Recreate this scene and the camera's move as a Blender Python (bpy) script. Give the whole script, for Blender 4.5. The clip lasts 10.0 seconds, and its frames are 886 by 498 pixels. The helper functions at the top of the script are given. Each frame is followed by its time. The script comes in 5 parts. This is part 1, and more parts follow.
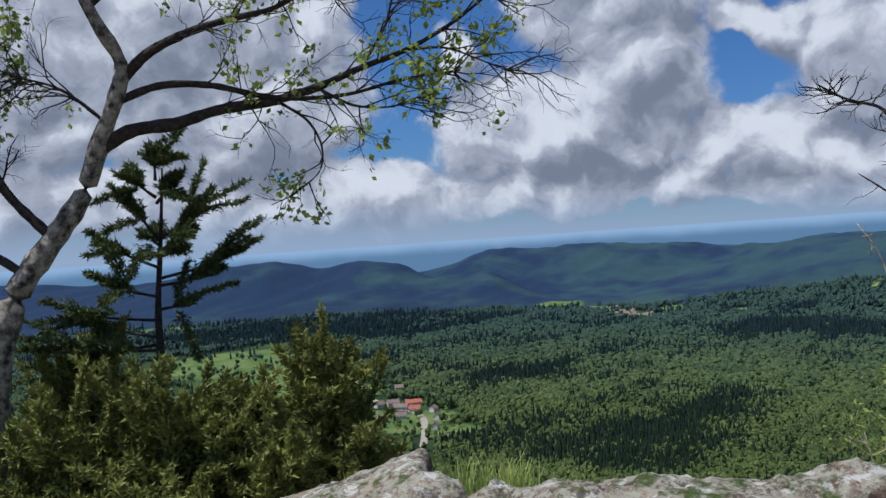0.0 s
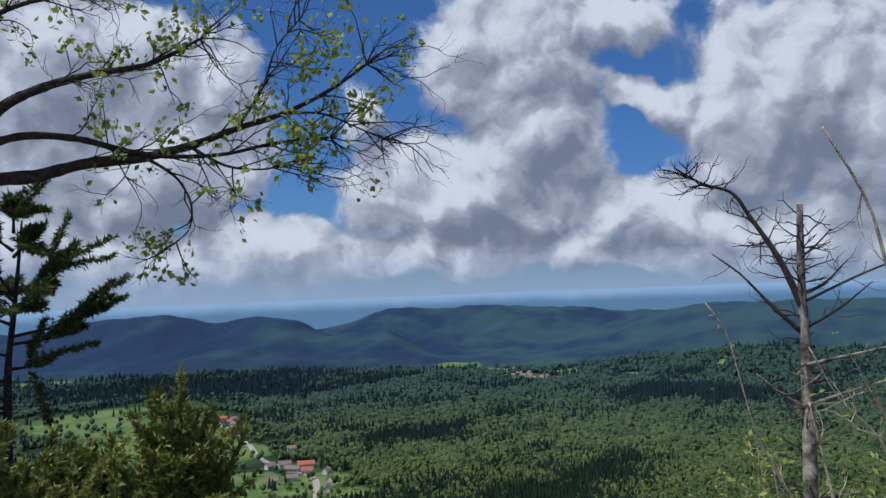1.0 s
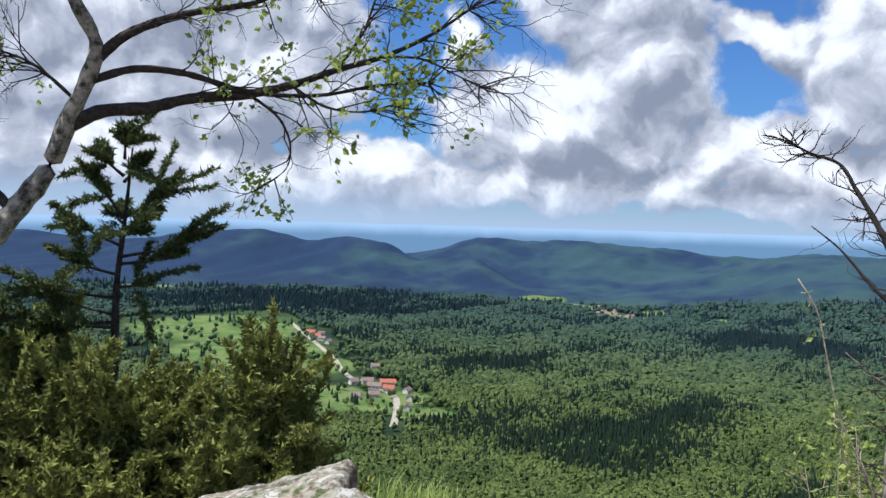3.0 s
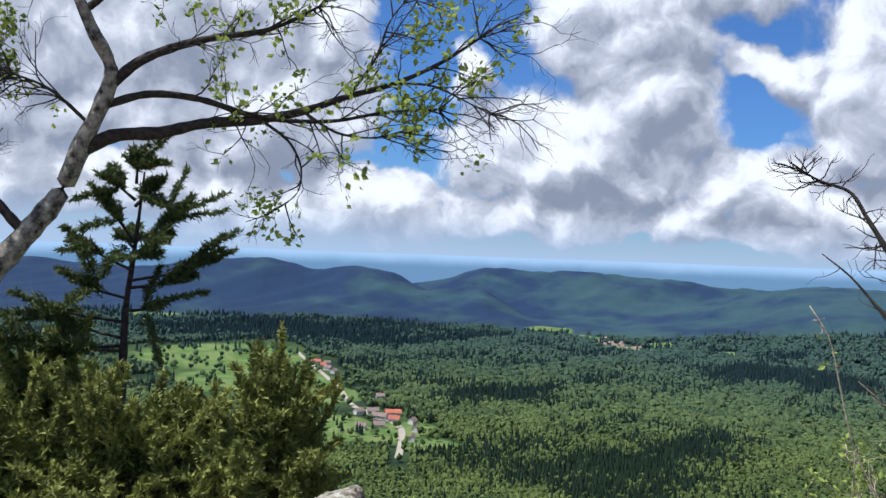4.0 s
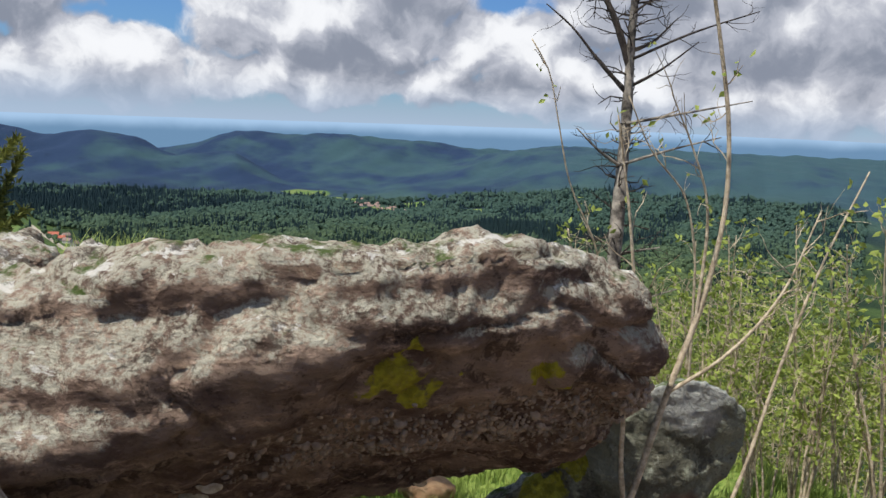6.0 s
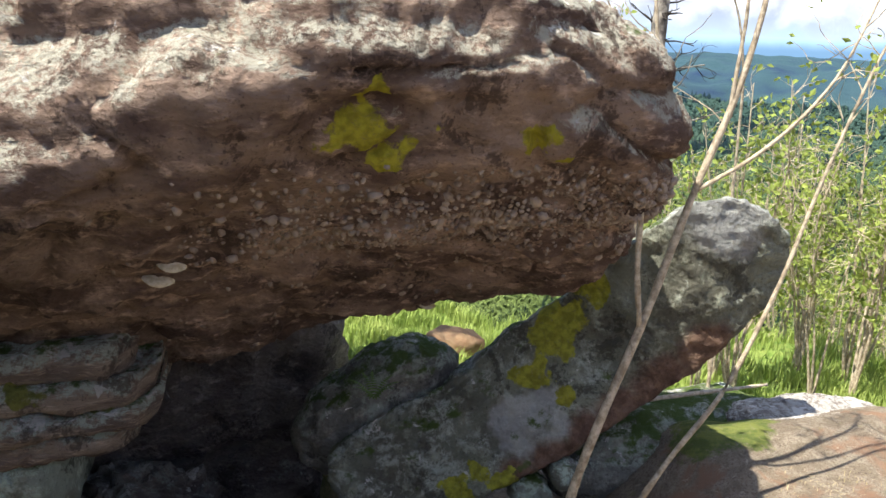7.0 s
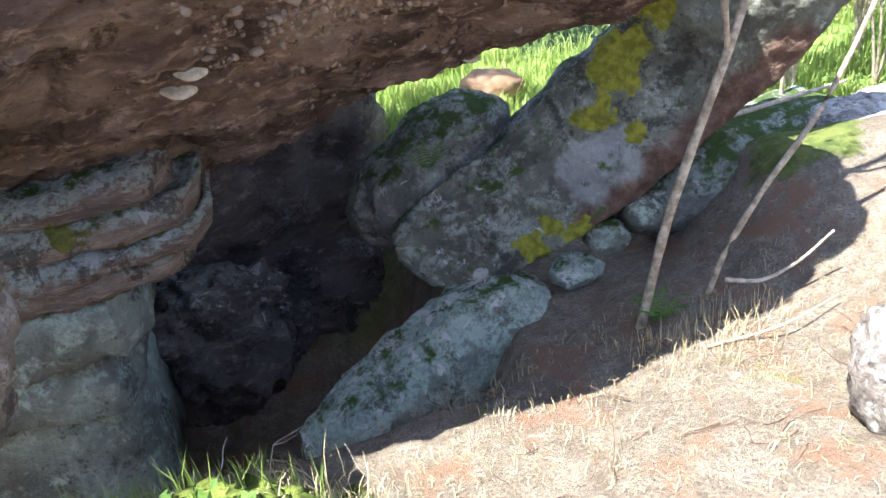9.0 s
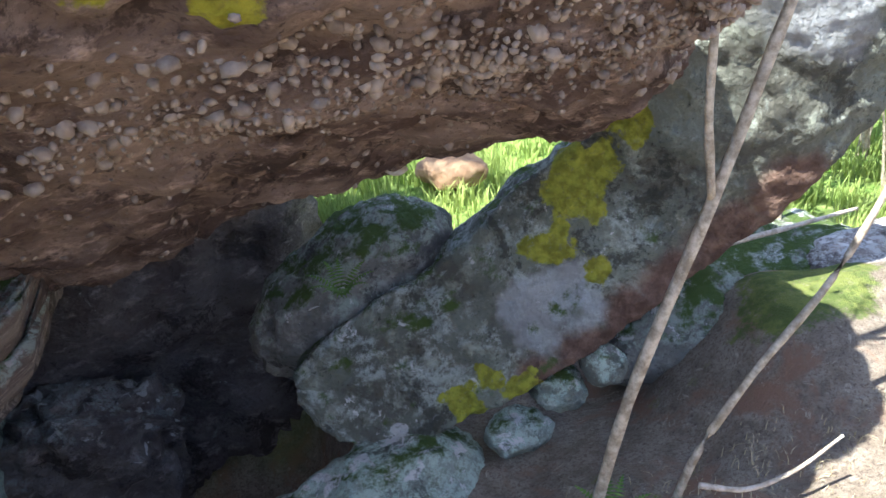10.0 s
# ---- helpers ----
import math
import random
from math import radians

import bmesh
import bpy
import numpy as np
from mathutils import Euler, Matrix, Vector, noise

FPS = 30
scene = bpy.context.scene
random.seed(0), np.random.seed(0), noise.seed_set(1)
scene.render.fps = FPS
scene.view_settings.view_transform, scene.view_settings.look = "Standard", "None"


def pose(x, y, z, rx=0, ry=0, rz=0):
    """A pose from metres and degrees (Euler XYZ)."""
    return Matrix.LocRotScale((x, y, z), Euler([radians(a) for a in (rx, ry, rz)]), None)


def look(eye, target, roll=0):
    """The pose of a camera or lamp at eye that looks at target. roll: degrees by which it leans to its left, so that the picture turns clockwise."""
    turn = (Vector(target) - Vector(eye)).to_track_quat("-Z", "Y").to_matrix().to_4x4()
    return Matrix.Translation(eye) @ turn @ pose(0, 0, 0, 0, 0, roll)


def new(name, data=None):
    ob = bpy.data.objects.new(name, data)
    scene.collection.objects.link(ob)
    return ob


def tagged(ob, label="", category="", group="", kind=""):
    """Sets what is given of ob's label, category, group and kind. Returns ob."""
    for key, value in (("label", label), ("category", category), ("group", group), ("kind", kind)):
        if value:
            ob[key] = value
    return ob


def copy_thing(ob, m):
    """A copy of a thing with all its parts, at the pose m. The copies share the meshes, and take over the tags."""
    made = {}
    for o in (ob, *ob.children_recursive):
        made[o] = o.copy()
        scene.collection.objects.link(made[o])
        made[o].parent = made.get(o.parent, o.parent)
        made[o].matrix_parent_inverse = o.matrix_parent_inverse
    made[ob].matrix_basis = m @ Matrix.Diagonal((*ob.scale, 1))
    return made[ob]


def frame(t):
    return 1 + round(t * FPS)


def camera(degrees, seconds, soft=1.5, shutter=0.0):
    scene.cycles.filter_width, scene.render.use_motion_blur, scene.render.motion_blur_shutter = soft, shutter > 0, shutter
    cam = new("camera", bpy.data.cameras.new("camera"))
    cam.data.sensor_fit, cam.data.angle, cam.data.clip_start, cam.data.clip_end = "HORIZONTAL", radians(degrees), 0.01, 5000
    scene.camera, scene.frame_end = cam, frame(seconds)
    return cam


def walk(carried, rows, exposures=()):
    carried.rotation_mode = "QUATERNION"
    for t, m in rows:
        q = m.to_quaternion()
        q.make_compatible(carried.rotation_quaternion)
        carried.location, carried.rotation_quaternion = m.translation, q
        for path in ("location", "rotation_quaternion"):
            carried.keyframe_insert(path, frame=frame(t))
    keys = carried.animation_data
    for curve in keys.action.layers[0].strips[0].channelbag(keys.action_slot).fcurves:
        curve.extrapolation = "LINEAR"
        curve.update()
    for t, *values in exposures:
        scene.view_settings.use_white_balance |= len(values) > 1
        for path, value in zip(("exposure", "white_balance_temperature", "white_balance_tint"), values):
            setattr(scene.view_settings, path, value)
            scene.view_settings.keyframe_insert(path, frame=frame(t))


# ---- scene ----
cam = camera(56.2, 10.0)
PATH = [
    (0, (0.206, 0.25, 3.774), (0.19, 2.25, 3.748), -2.6),
    (0.5, (0.441, 0.188, 3.768), (0.629, 2.178, 3.846), -3.3),
    (1, (0.428, 0.241, 3.827), (0.654, 2.226, 3.936), -0.9),
    (1.5, (0.448, 0.168, 3.876), (0.645, 2.158, 3.909), 0.6),
    (2, (0.437, 0.218, 3.850), (0.582, 2.212, 3.785), 0.9),
    (2.3, (0.44, 0.25, 3.874), (0.551, 2.246, 3.805), 2.4),
    (2.5, (0.463, 0.213, 3.877), (0.559, 2.208, 3.781), 2.2),
    (3, (0.439, 0.184, 3.978), (0.451, 2.183, 3.914), 3),
    (3.2, (0.417, 0.199, 4.028), (0.387, 2.199, 3.991), 3.2),
    (4.5, (0.428, 0.174, 3.885), (0.491, 2.173, 3.897), 3.9),
    (4.8, (0.518, 0.285, 3.808), (0.723, 2.274, 3.770), 3),
    (5, (0.591, 0.345, 3.675), (0.877, 2.323, 3.595), 2.9),
    (5.2, (0.627, 0.324, 3.662), (0.988, 2.286, 3.525), 0.8),
    (6.3, (0.863, 0.678, 2.937), (1.473, 2.551, 2.591), 4.3),
    (6.4, (0.94, 0.717, 2.855), (1.526, 2.593, 2.487), 5.1),
    (6.5, (0.998, 0.711, 2.786), (1.564, 2.588, 2.391), 5),
    (6.7, (1.045, 0.751, 2.676), (1.59, 2.623, 2.234), 4.3),
    (7, (1.135, 0.732, 2.606), (1.561, 2.618, 2.092), 3),
    (7.2, (1.154, 0.715, 2.601), (1.495, 2.595, 2.012), 0.8),
    (7.5, (1.19, 0.746, 2.603), (1.408, 2.593, 1.869), -3.2),
    (8, (1.267, 0.755, 2.600), (1.317, 2.531, 1.680), -9.1),
    (8.5, (1.172, 0.84, 2.650), (1.215, 2.563, 1.636), -10.8),
    (9, (1.036, 1.183, 2.588), (1.349, 2.83, 1.497), -7.3),
    (9.4, (1.143, 1.374, 2.626), (1.718, 2.915, 1.489), -4.8),
    (9.5, (1.195, 1.453, 2.628), (1.765, 3.008, 1.506), -4.5),
    (10, (1.578, 2.03, 2.493), (1.928, 3.721, 1.485), -3.6),
]
EXPOSURES = [(t, stops, kelvin, 9) for t, stops, kelvin in ((0, -0.1, 5750), (0.5, -0.3, 5650), (1.0, -0.2, 5650), (1.5, 0.1, 5750), (2.0, 0.25, 5830), (2.5, 0.4, 5830), (3.1, 0.5, 5900), (4.5, 0.4, 5850), (5.2, 0.3, 5900), (6.4, 0.4, 6550), (7.0, 1.35, 6450), (7.5, 2.15, 6350), (8.0, 2.5, 5800), (9.5, 2.2, 5700), (9.75, 2.25, 5700), (10.0, 2.3, 5650))]
walk(cam, [(t, look(eye, target, roll)) for t, eye, target, roll in PATH], EXPOSURES)
SUN_TO = Vector((-0.45, -0.17, 1.0)).normalized()

# ---- world and sun ----


def node(tree, kind, x=0, **sets):
    n = tree.nodes.new(kind)
    for key, value in sets.items():
        n.inputs[key.replace("_", " ")].default_value = value
    return n


def math_node(tree, op, a, b=None, c=None, clamp=False):
    n = tree.nodes.new("ShaderNodeMath")
    n.operation, n.use_clamp = op, clamp
    for slot, value in zip(n.inputs, (a, b, c)):
        if value is None:
            continue
        if isinstance(value, (int, float)):
            slot.default_value = value
        else:
            tree.links.new(value, slot)
    return n.outputs[0]


def vec_node(tree, op, a, b=None):
    n = tree.nodes.new("ShaderNodeVectorMath")
    n.operation = op
    for slot, value in zip(n.inputs, (a, b)):
        if value is None:
            continue
        if isinstance(value, (tuple, Vector)):
            slot.default_value = value
        else:
            tree.links.new(value, slot)
    return n


def mix_color(tree, fac, a, b, blend="MIX"):
    n = tree.nodes.new("ShaderNodeMix")
    n.data_type, n.blend_type = "RGBA", blend
    for slot, value in zip((n.inputs[0], n.inputs[6], n.inputs[7]), (fac, a, b)):
        if isinstance(value, (int, float)):
            slot.default_value = value
        elif isinstance(value, tuple):
            slot.default_value = (*value[:3], 1)
        else:
            tree.links.new(value, slot)
    return n.outputs[2]


def ramp(tree, fac, stops):
    n = tree.nodes.new("ShaderNodeMapRange")
    n.interpolation_type = "SMOOTHSTEP"
    n.inputs["From Min"].default_value, n.inputs["From Max"].default_value = stops
    tree.links.new(fac, n.inputs["Value"])
    return n.outputs[0]


def noise_fac(tree, vector, scale, detail=6.0, rough=0.55, distort=0.0):
    n = tree.nodes.new("ShaderNodeTexNoise")
    n.inputs["Scale"].default_value, n.inputs["Detail"].default_value = scale, detail
    n.inputs["Roughness"].default_value, n.inputs["Distortion"].default_value = rough, distort
    tree.links.new(vector, n.inputs["Vector"])
    return n.outputs["Fac"]


# cumulus banks: bearing and height as tangents, half width, half height, weight
BANKS = [
    (-0.62, 0.24, 0.24, 0.22, 1.0), (-0.34, 0.27, 0.19, 0.13, 1.0), (-0.25, 0.16, 0.19, 0.09, 1.0), (-0.17, 0.25, 0.07, 0.07, 0.7),
    (-0.30, 0.065, 0.26, 0.040, 0.8), (-0.10, 0.068, 0.15, 0.038, 0.8), (-0.62, 0.07, 0.25, 0.045, 0.9),
    (0.14, 0.125, 0.18, 0.085, 1.1), (0.225, 0.195, 0.10, 0.075, 1.1), (0.20, 0.30, 0.125, 0.10, 1.0), (0.34, 0.35, 0.10, 0.045, 0.9), (0.02, 0.215, 0.03, 0.045, 0.5),
    (0.367, 0.25, 0.050, 0.028, 0.8),
    (0.56, 0.25, 0.150, 0.125, 1.1), (0.70, 0.21, 0.14, 0.12, 1.1), (0.49, 0.165, 0.065, 0.045, 0.9), (0.95, 0.25, 0.22, 0.16, 1.0),
    (0.37, 0.108, 0.10, 0.040, 0.9), (0.53, 0.085, 0.20, 0.042, 0.9), (0.28, 0.054, 0.060, 0.028, 1.0),
    (0.10, 0.045, 0.22, 0.030, 0.9), (0.48, 0.042, 0.22, 0.028, 0.9), (-0.25, 0.035, 0.30, 0.028, 0.8), (0.85, 0.07, 0.25, 0.045, 0.9),
]


def build_world():
    world = bpy.data.worlds.new("sky")
    scene.world = world
    world.use_nodes = True
    tree = world.node_tree
    tree.nodes.clear()
    out = tree.nodes.new("ShaderNodeOutputWorld")
    sky = tree.nodes.new("ShaderNodeTexSky")
    sky.sky_type, sky.sun_disc = "NISHITA", False
    sky.sun_elevation, sky.sun_rotation = math.asin(SUN_TO.z), math.atan2(SUN_TO.x, SUN_TO.y)
    sky.altitude, sky.dust_density, sky.ozone_density = 600, 1.2, 2.0
    co = tree.nodes.new("ShaderNodeTexCoord").outputs["Generated"]
    sep = tree.nodes.new("ShaderNodeSeparateXYZ")
    tree.links.new(co, sep.inputs[0])
    bearing = math_node(tree, "ARCTAN2", sep.outputs[0], sep.outputs[1])
    rise = math_node(tree, "ARCSINE", sep.outputs[2])
    flat = tree.nodes.new("ShaderNodeCombineXYZ")
    tree.links.new(bearing, flat.inputs[0])
    tree.links.new(rise, flat.inputs[1])
    plan = flat.outputs[0]
    # frayed rims: the whole field is bent by noise at two scales
    bent = plan
    for scale, detail, much in ((5.0, 3.0, 0.075), (19.0, 8.0, 0.050)):
        warp = tree.nodes.new("ShaderNodeTexNoise")
        warp.inputs["Scale"].default_value, warp.inputs["Detail"].default_value = scale, detail
        tree.links.new(plan, warp.inputs["Vector"])
        shake = vec_node(tree, "SCALE", vec_node(tree, "SUBTRACT", warp.outputs["Color"], (0.5, 0.5, 0.5)).outputs[0])
        shake.inputs["Scale"].default_value = much
        bent = vec_node(tree, "ADD", bent, shake.outputs[0]).outputs[0]
    # the sky to the sides, behind and overhead is broken cloud too
    aside = ramp(tree, math_node(tree, "ABSOLUTE", math_node(tree, "SUBTRACT", bearing, 0.1)), (0.75, 1.1))
    aside = math_node(tree, "MAXIMUM", aside, ramp(tree, rise, (0.40, 0.60)))

    def mass(shift):
        v = vec_node(tree, "ADD", bent, shift).outputs[0]
        total = math_node(tree, "SUBTRACT", math_node(tree, "MULTIPLY", aside, noise_fac(tree, v, 2.6, 4.0)), math_node(tree, "SUBTRACT", 1.0, math_node(tree, "MULTIPLY", aside, 0.55)))
        for u, w, half, tall, weight in BANKS:
            az = math.atan(u)
            off = vec_node(tree, "SUBTRACT", v, (az, math.atan(w * math.cos(az)), 0.0)).outputs[0]
            far = vec_node(tree, "LENGTH", vec_node(tree, "MULTIPLY", off, (1.0 / half, 1.0 / tall, 0.0)).outputs[0]).outputs["Value"]
            total = math_node(tree, "SMOOTH_MAX", total, math_node(tree, "MULTIPLY_ADD", far, -weight, weight), 0.18)
        return total

    def billows(shift):
        v = vec_node(tree, "ADD", bent, shift).outputs[0]
        n = noise_fac(tree, v, 13.0, 8.0, 0.55)
        cell = tree.nodes.new("ShaderNodeTexVoronoi")
        cell.feature, cell.inputs["Scale"].default_value, cell.inputs["Smoothness"].default_value = "SMOOTH_F1", 21.0, 0.6
        tree.links.new(v, cell.inputs["Vector"])
        lump = math_node(tree, "SUBTRACT", 0.45, cell.outputs["Distance"])
        return math_node(tree, "ADD", math_node(tree, "MULTIPLY", lump, 0.32), math_node(tree, "MULTIPLY", math_node(tree, "SUBTRACT", n, 0.5), 1.05))

    body, bumps = mass((0, 0, 0)), billows((0, 0, 0))
    amount = math_node(tree, "ADD", body, bumps)
    mask = ramp(tree, amount, (-0.06, 0.20))
    # bright where the cloud thins towards the sun, grey on the undersides
    relief = math_node(tree, "SUBTRACT", bumps, billows((-0.010, 0.016, 0)))
    slope = math_node(tree, "SUBTRACT", body, mass((-0.018, 0.042, 0)))
    shade = math_node(tree, "ADD", math_node(tree, "MULTIPLY", relief, 1.35), math_node(tree, "MULTIPLY", slope, 0.55))
    thick = math_node(tree, "MULTIPLY", ramp(tree, amount, (0.3, 1.2)), 0.10)
    lit = ramp(tree, math_node(tree, "SUBTRACT", shade, thick), (-0.46, 0.46))
    cloud = mix_color(tree, ramp(tree, lit, (0.0, 0.55)), (0.24, 0.265, 0.33), (0.46, 0.475, 0.54))
    cloud = mix_color(tree, ramp(tree, lit, (0.45, 1.0)), cloud, (0.88, 0.88, 0.90))
    blue = vec_node(tree, "SCALE", sky.outputs[0])
    blue.inputs["Scale"].default_value = 0.10
    deep = mix_color(tree, 0.75, blue.outputs[0], (0.30, 0.62, 1.05), "MULTIPLY")
    whole = mix_color(tree, mask, deep, cloud)
    haze = ramp(tree, sep.outputs[2], (0.060, -0.010))
    whole = mix_color(tree, math_node(tree, "MULTIPLY", haze, 0.88), whole, (0.42, 0.52, 0.67))
    back = tree.nodes.new("ShaderNodeBackground")
    back.inputs["Strength"].default_value = 0.85
    tree.links.new(whole, back.inputs[0])
    tree.links.new(back.outputs[0], out.inputs[0])


build_world()
sun_data = bpy.data.lights.new("sun", "SUN")
sun_data.energy, sun_data.angle, sun_data.color = 4.6, radians(0.6), (1.0, 0.95, 0.86)
sun = new("sun", sun_data)
sun.matrix_world = look(SUN_TO * 50, (0, 0, 0))

# ---- materials ----


def material(name):
    m = bpy.data.materials.new(name)
    m.use_nodes = True
    tree = m.node_tree
    bsdf = tree.nodes["Principled BSDF"]
    bsdf.inputs["Roughness"].default_value = 0.9
    bsdf.inputs["Specular IOR Level"].default_value = 0.2
    place = tree.nodes.new("ShaderNodeNewGeometry").outputs["Position"]
    return m, tree, bsdf, place


def bump(tree, bsdf, height, strength, distance):
    n = tree.nodes.new("ShaderNodeBump")
    n.inputs["Strength"].default_value, n.inputs["Distance"].default_value = strength, distance
    tree.links.new(height, n.inputs["Height"])
    tree.links.new(n.outputs[0], bsdf.inputs["Normal"])


def spots(tree, place, marks, wobble=0.32, scale=6.0, ragged=True):
    """Patches of growth with ragged rims round the given places."""
    warp = tree.nodes.new("ShaderNodeTexNoise")
    warp.inputs["Scale"].default_value, warp.inputs["Detail"].default_value = scale, 6.0
    tree.links.new(place, warp.inputs["Vector"])
    shake = vec_node(tree, "SCALE", vec_node(tree, "SUBTRACT", warp.outputs["Color"], (0.5, 0.5, 0.5)).outputs[0])
    shake.inputs["Scale"].default_value = wobble
    bent = vec_node(tree, "ADD", place, shake.outputs[0]).outputs[0]
    total = None
    for centre, size in marks:
        far = vec_node(tree, "DISTANCE", bent, centre).outputs["Value"]
        m = ramp(tree, far, (size * 1.08, size * 0.6))
        total = m if total is None else math_node(tree, "MAXIMUM", total, m)
    if not ragged:
        return total
    eaten = noise_fac(tree, place, 30.0, 7.0, 0.75)
    return ramp(tree, math_node(tree, "ADD", math_node(tree, "MULTIPLY", total, 0.62), eaten), (0.80, 1.10))


def rock_material(name, base, dark, lichen, cover=0.5, strata=0.0, marks=(), mark_color=(0.42, 0.38, 0.02), moss=0.0, pale=(), scale=1.0, crust=0.25, broken=()):
    """Weathered sandstone: grain, stains, crusts of lichen on what faces the sky, moss, and yellow patches."""
    m, tree, bsdf, place = material(name)
    v = place
    if strata:
        stretch = tree.nodes.new("ShaderNodeMapping")
        stretch.inputs["Scale"].default_value = (1.0, 1.0, strata)
        stretch.inputs["Rotation"].default_value = (0.0, 0.12, 0.0)
        tree.links.new(place, stretch.inputs[0])
        v = stretch.outputs[0]
    large = noise_fac(tree, v, 2.2 * scale, 5.0, 0.6, 0.3)
    mid = noise_fac(tree, v, 9.0 * scale, 8.0, 0.68)
    fine = noise_fac(tree, place, 60.0 * scale, 6.0, 0.7)
    color = mix_color(tree, ramp(tree, large, (0.36, 0.62)), base, dark)
    color = mix_color(tree, ramp(tree, mid, (0.50, 0.72)), color, tuple(min(1, c * 1.7) for c in base))
    color = mix_color(tree, ramp(tree, fine, (0.55, 0.75)), color, tuple(c * 0.45 for c in dark))
    geo = tree.nodes.new("ShaderNodeNewGeometry")
    sep = tree.nodes.new("ShaderNodeSeparateXYZ")
    tree.links.new(geo.outputs["Normal"], sep.inputs[0])
    grown = noise_fac(tree, place, 5.0 * scale, 9.0, 0.72, 0.4)
    spread = math_node(tree, "ADD", grown, math_node(tree, "MULTIPLY", sep.outputs[2], crust))
    l1 = ramp(tree, spread, (0.74 - 0.3 * cover, 0.86 - 0.3 * cover))
    speck = ramp(tree, noise_fac(tree, place, 26.0 * scale, 6.0, 0.8), (0.40, 0.56))
    color = mix_color(tree, math_node(tree, "MULTIPLY", l1, speck), color, lichen)
    white = ramp(tree, math_node(tree, "ADD", noise_fac(tree, place, 8.0 * scale, 7.0, 0.65, 0.6), math_node(tree, "MULTIPLY", sep.outputs[2], 0.16)), (0.70, 0.735))
    color = mix_color(tree, math_node(tree, "MULTIPLY", white, min(1.0, cover * 1.6)), color, (0.66, 0.63, 0.57))
    crusty = ramp(tree, math_node(tree, "ADD", noise_fac(tree, place, 3.4 * scale, 6.0, 0.7, 0.5), math_node(tree, "MULTIPLY", noise_fac(tree, place, 40.0 * scale, 4.0, 0.7), 0.35)), (0.72, 0.80))
    color = mix_color(tree, math_node(tree, "MULTIPLY", crusty, 0.75), color, tuple(c * 0.42 for c in dark))
    # pale bare stone, and a sunlit patch painted on the slab's head
    if pale:
        color = mix_color(tree, math_node(tree, "MULTIPLY", spots(tree, place, pale, 0.50, 5.0, False), 0.62), color, (0.46, 0.46, 0.44))
    # brown broken layer, and shade painted along the slab's underside
    if broken:
        raw_and_shade = mix_color(tree, ramp(tree, mid, (0.35, 0.65)), (0.11, 0.065, 0.045), (0.23, 0.145, 0.10))
        color = mix_color(tree, spots(tree, place, broken, 0.16, 5.0, False), color, raw_and_shade)
    if moss:
        green = ramp(tree, math_node(tree, "ADD", noise_fac(tree, place, 7.0, 7.0, 0.7), math_node(tree, "MULTIPLY", sep.outputs[2], 0.35)), (0.86 - 0.4 * moss, 1.0 - 0.4 * moss))
        color = mix_color(tree, green, color, (0.075, 0.11, 0.025))
    if marks:
        tint = mix_color(tree, ramp(tree, noise_fac(tree, place, 22.0, 5.0), (0.35, 0.65)), mark_color, tuple(c * 0.55 for c in mark_color))
        color = mix_color(tree, spots(tree, place, marks), color, tint)
    tree.links.new(color, bsdf.inputs["Base Color"])
    pits = tree.nodes.new("ShaderNodeTexVoronoi")
    pits.inputs["Scale"].default_value = 34.0 * scale
    tree.links.new(place, pits.inputs["Vector"])
    relief = math_node(tree, "ADD", math_node(tree, "MULTIPLY", mid, 1.0), math_node(tree, "MULTIPLY", fine, 0.35))
    relief = math_node(tree, "ADD", relief, math_node(tree, "MULTIPLY", pits.outputs["Distance"], 0.25))
    bump(tree, bsdf, relief, 1.0, 0.05 / scale)
    return m


def plain_material(name, low, high, scale, rough=0.85, relief=0.0, detail=6.0, per_piece=0.0, distance=0.01, translucent=0.0):
    m, tree, bsdf, place = material(name)
    color = mix_color(tree, ramp(tree, noise_fac(tree, place, scale, detail, 0.65), (0.32, 0.68)), low, high)
    if per_piece:
        info = tree.nodes.new("ShaderNodeNewGeometry").outputs["Random Per Island"]
        color = mix_color(tree, math_node(tree, "MULTIPLY", info, per_piece), color, tuple(min(1.0, c * 1.9) for c in high))
    tree.links.new(color, bsdf.inputs["Base Color"])
    bsdf.inputs["Roughness"].default_value = rough
    if relief:
        bump(tree, bsdf, noise_fac(tree, place, scale * 2.5, 8.0, 0.7), relief, distance)
    if translucent:
        lets = tree.nodes.new("ShaderNodeBsdfTranslucent")
        tree.links.new(color, lets.inputs[0])
        both = tree.nodes.new("ShaderNodeMixShader")
        both.inputs[0].default_value = translucent
        tree.links.new(bsdf.outputs[0], both.inputs[1])
        tree.links.new(lets.outputs[0], both.inputs[2])
        tree.links.new(both.outputs[0], tree.nodes["Material Output"].inputs[0])
    return m


YELLOW_BOULDER = [((1.44, 3.37, 2.26), 0.14), ((1.52, 3.42, 2.15), 0.10), ((1.66, 3.38, 2.24), 0.09), ((1.47, 3.34, 2.40), 0.06), ((2.08, 3.48, 2.22), 0.10), ((2.20, 3.52, 2.16), 0.06)]
YELLOW_SLAB = [((2.77, 4.86, 1.08), 0.17), ((2.71, 4.86, 0.97), 0.17), ((2.62, 4.83, 0.77), 0.13), ((2.79, 4.80, 0.66), 0.14), ((2.95, 4.86, 1.28), 0.14), ((2.29, 4.65, 0.25), 0.10), ((2.42, 4.63, 0.20), 0.10), ((2.18, 4.64, 0.15), 0.09)]
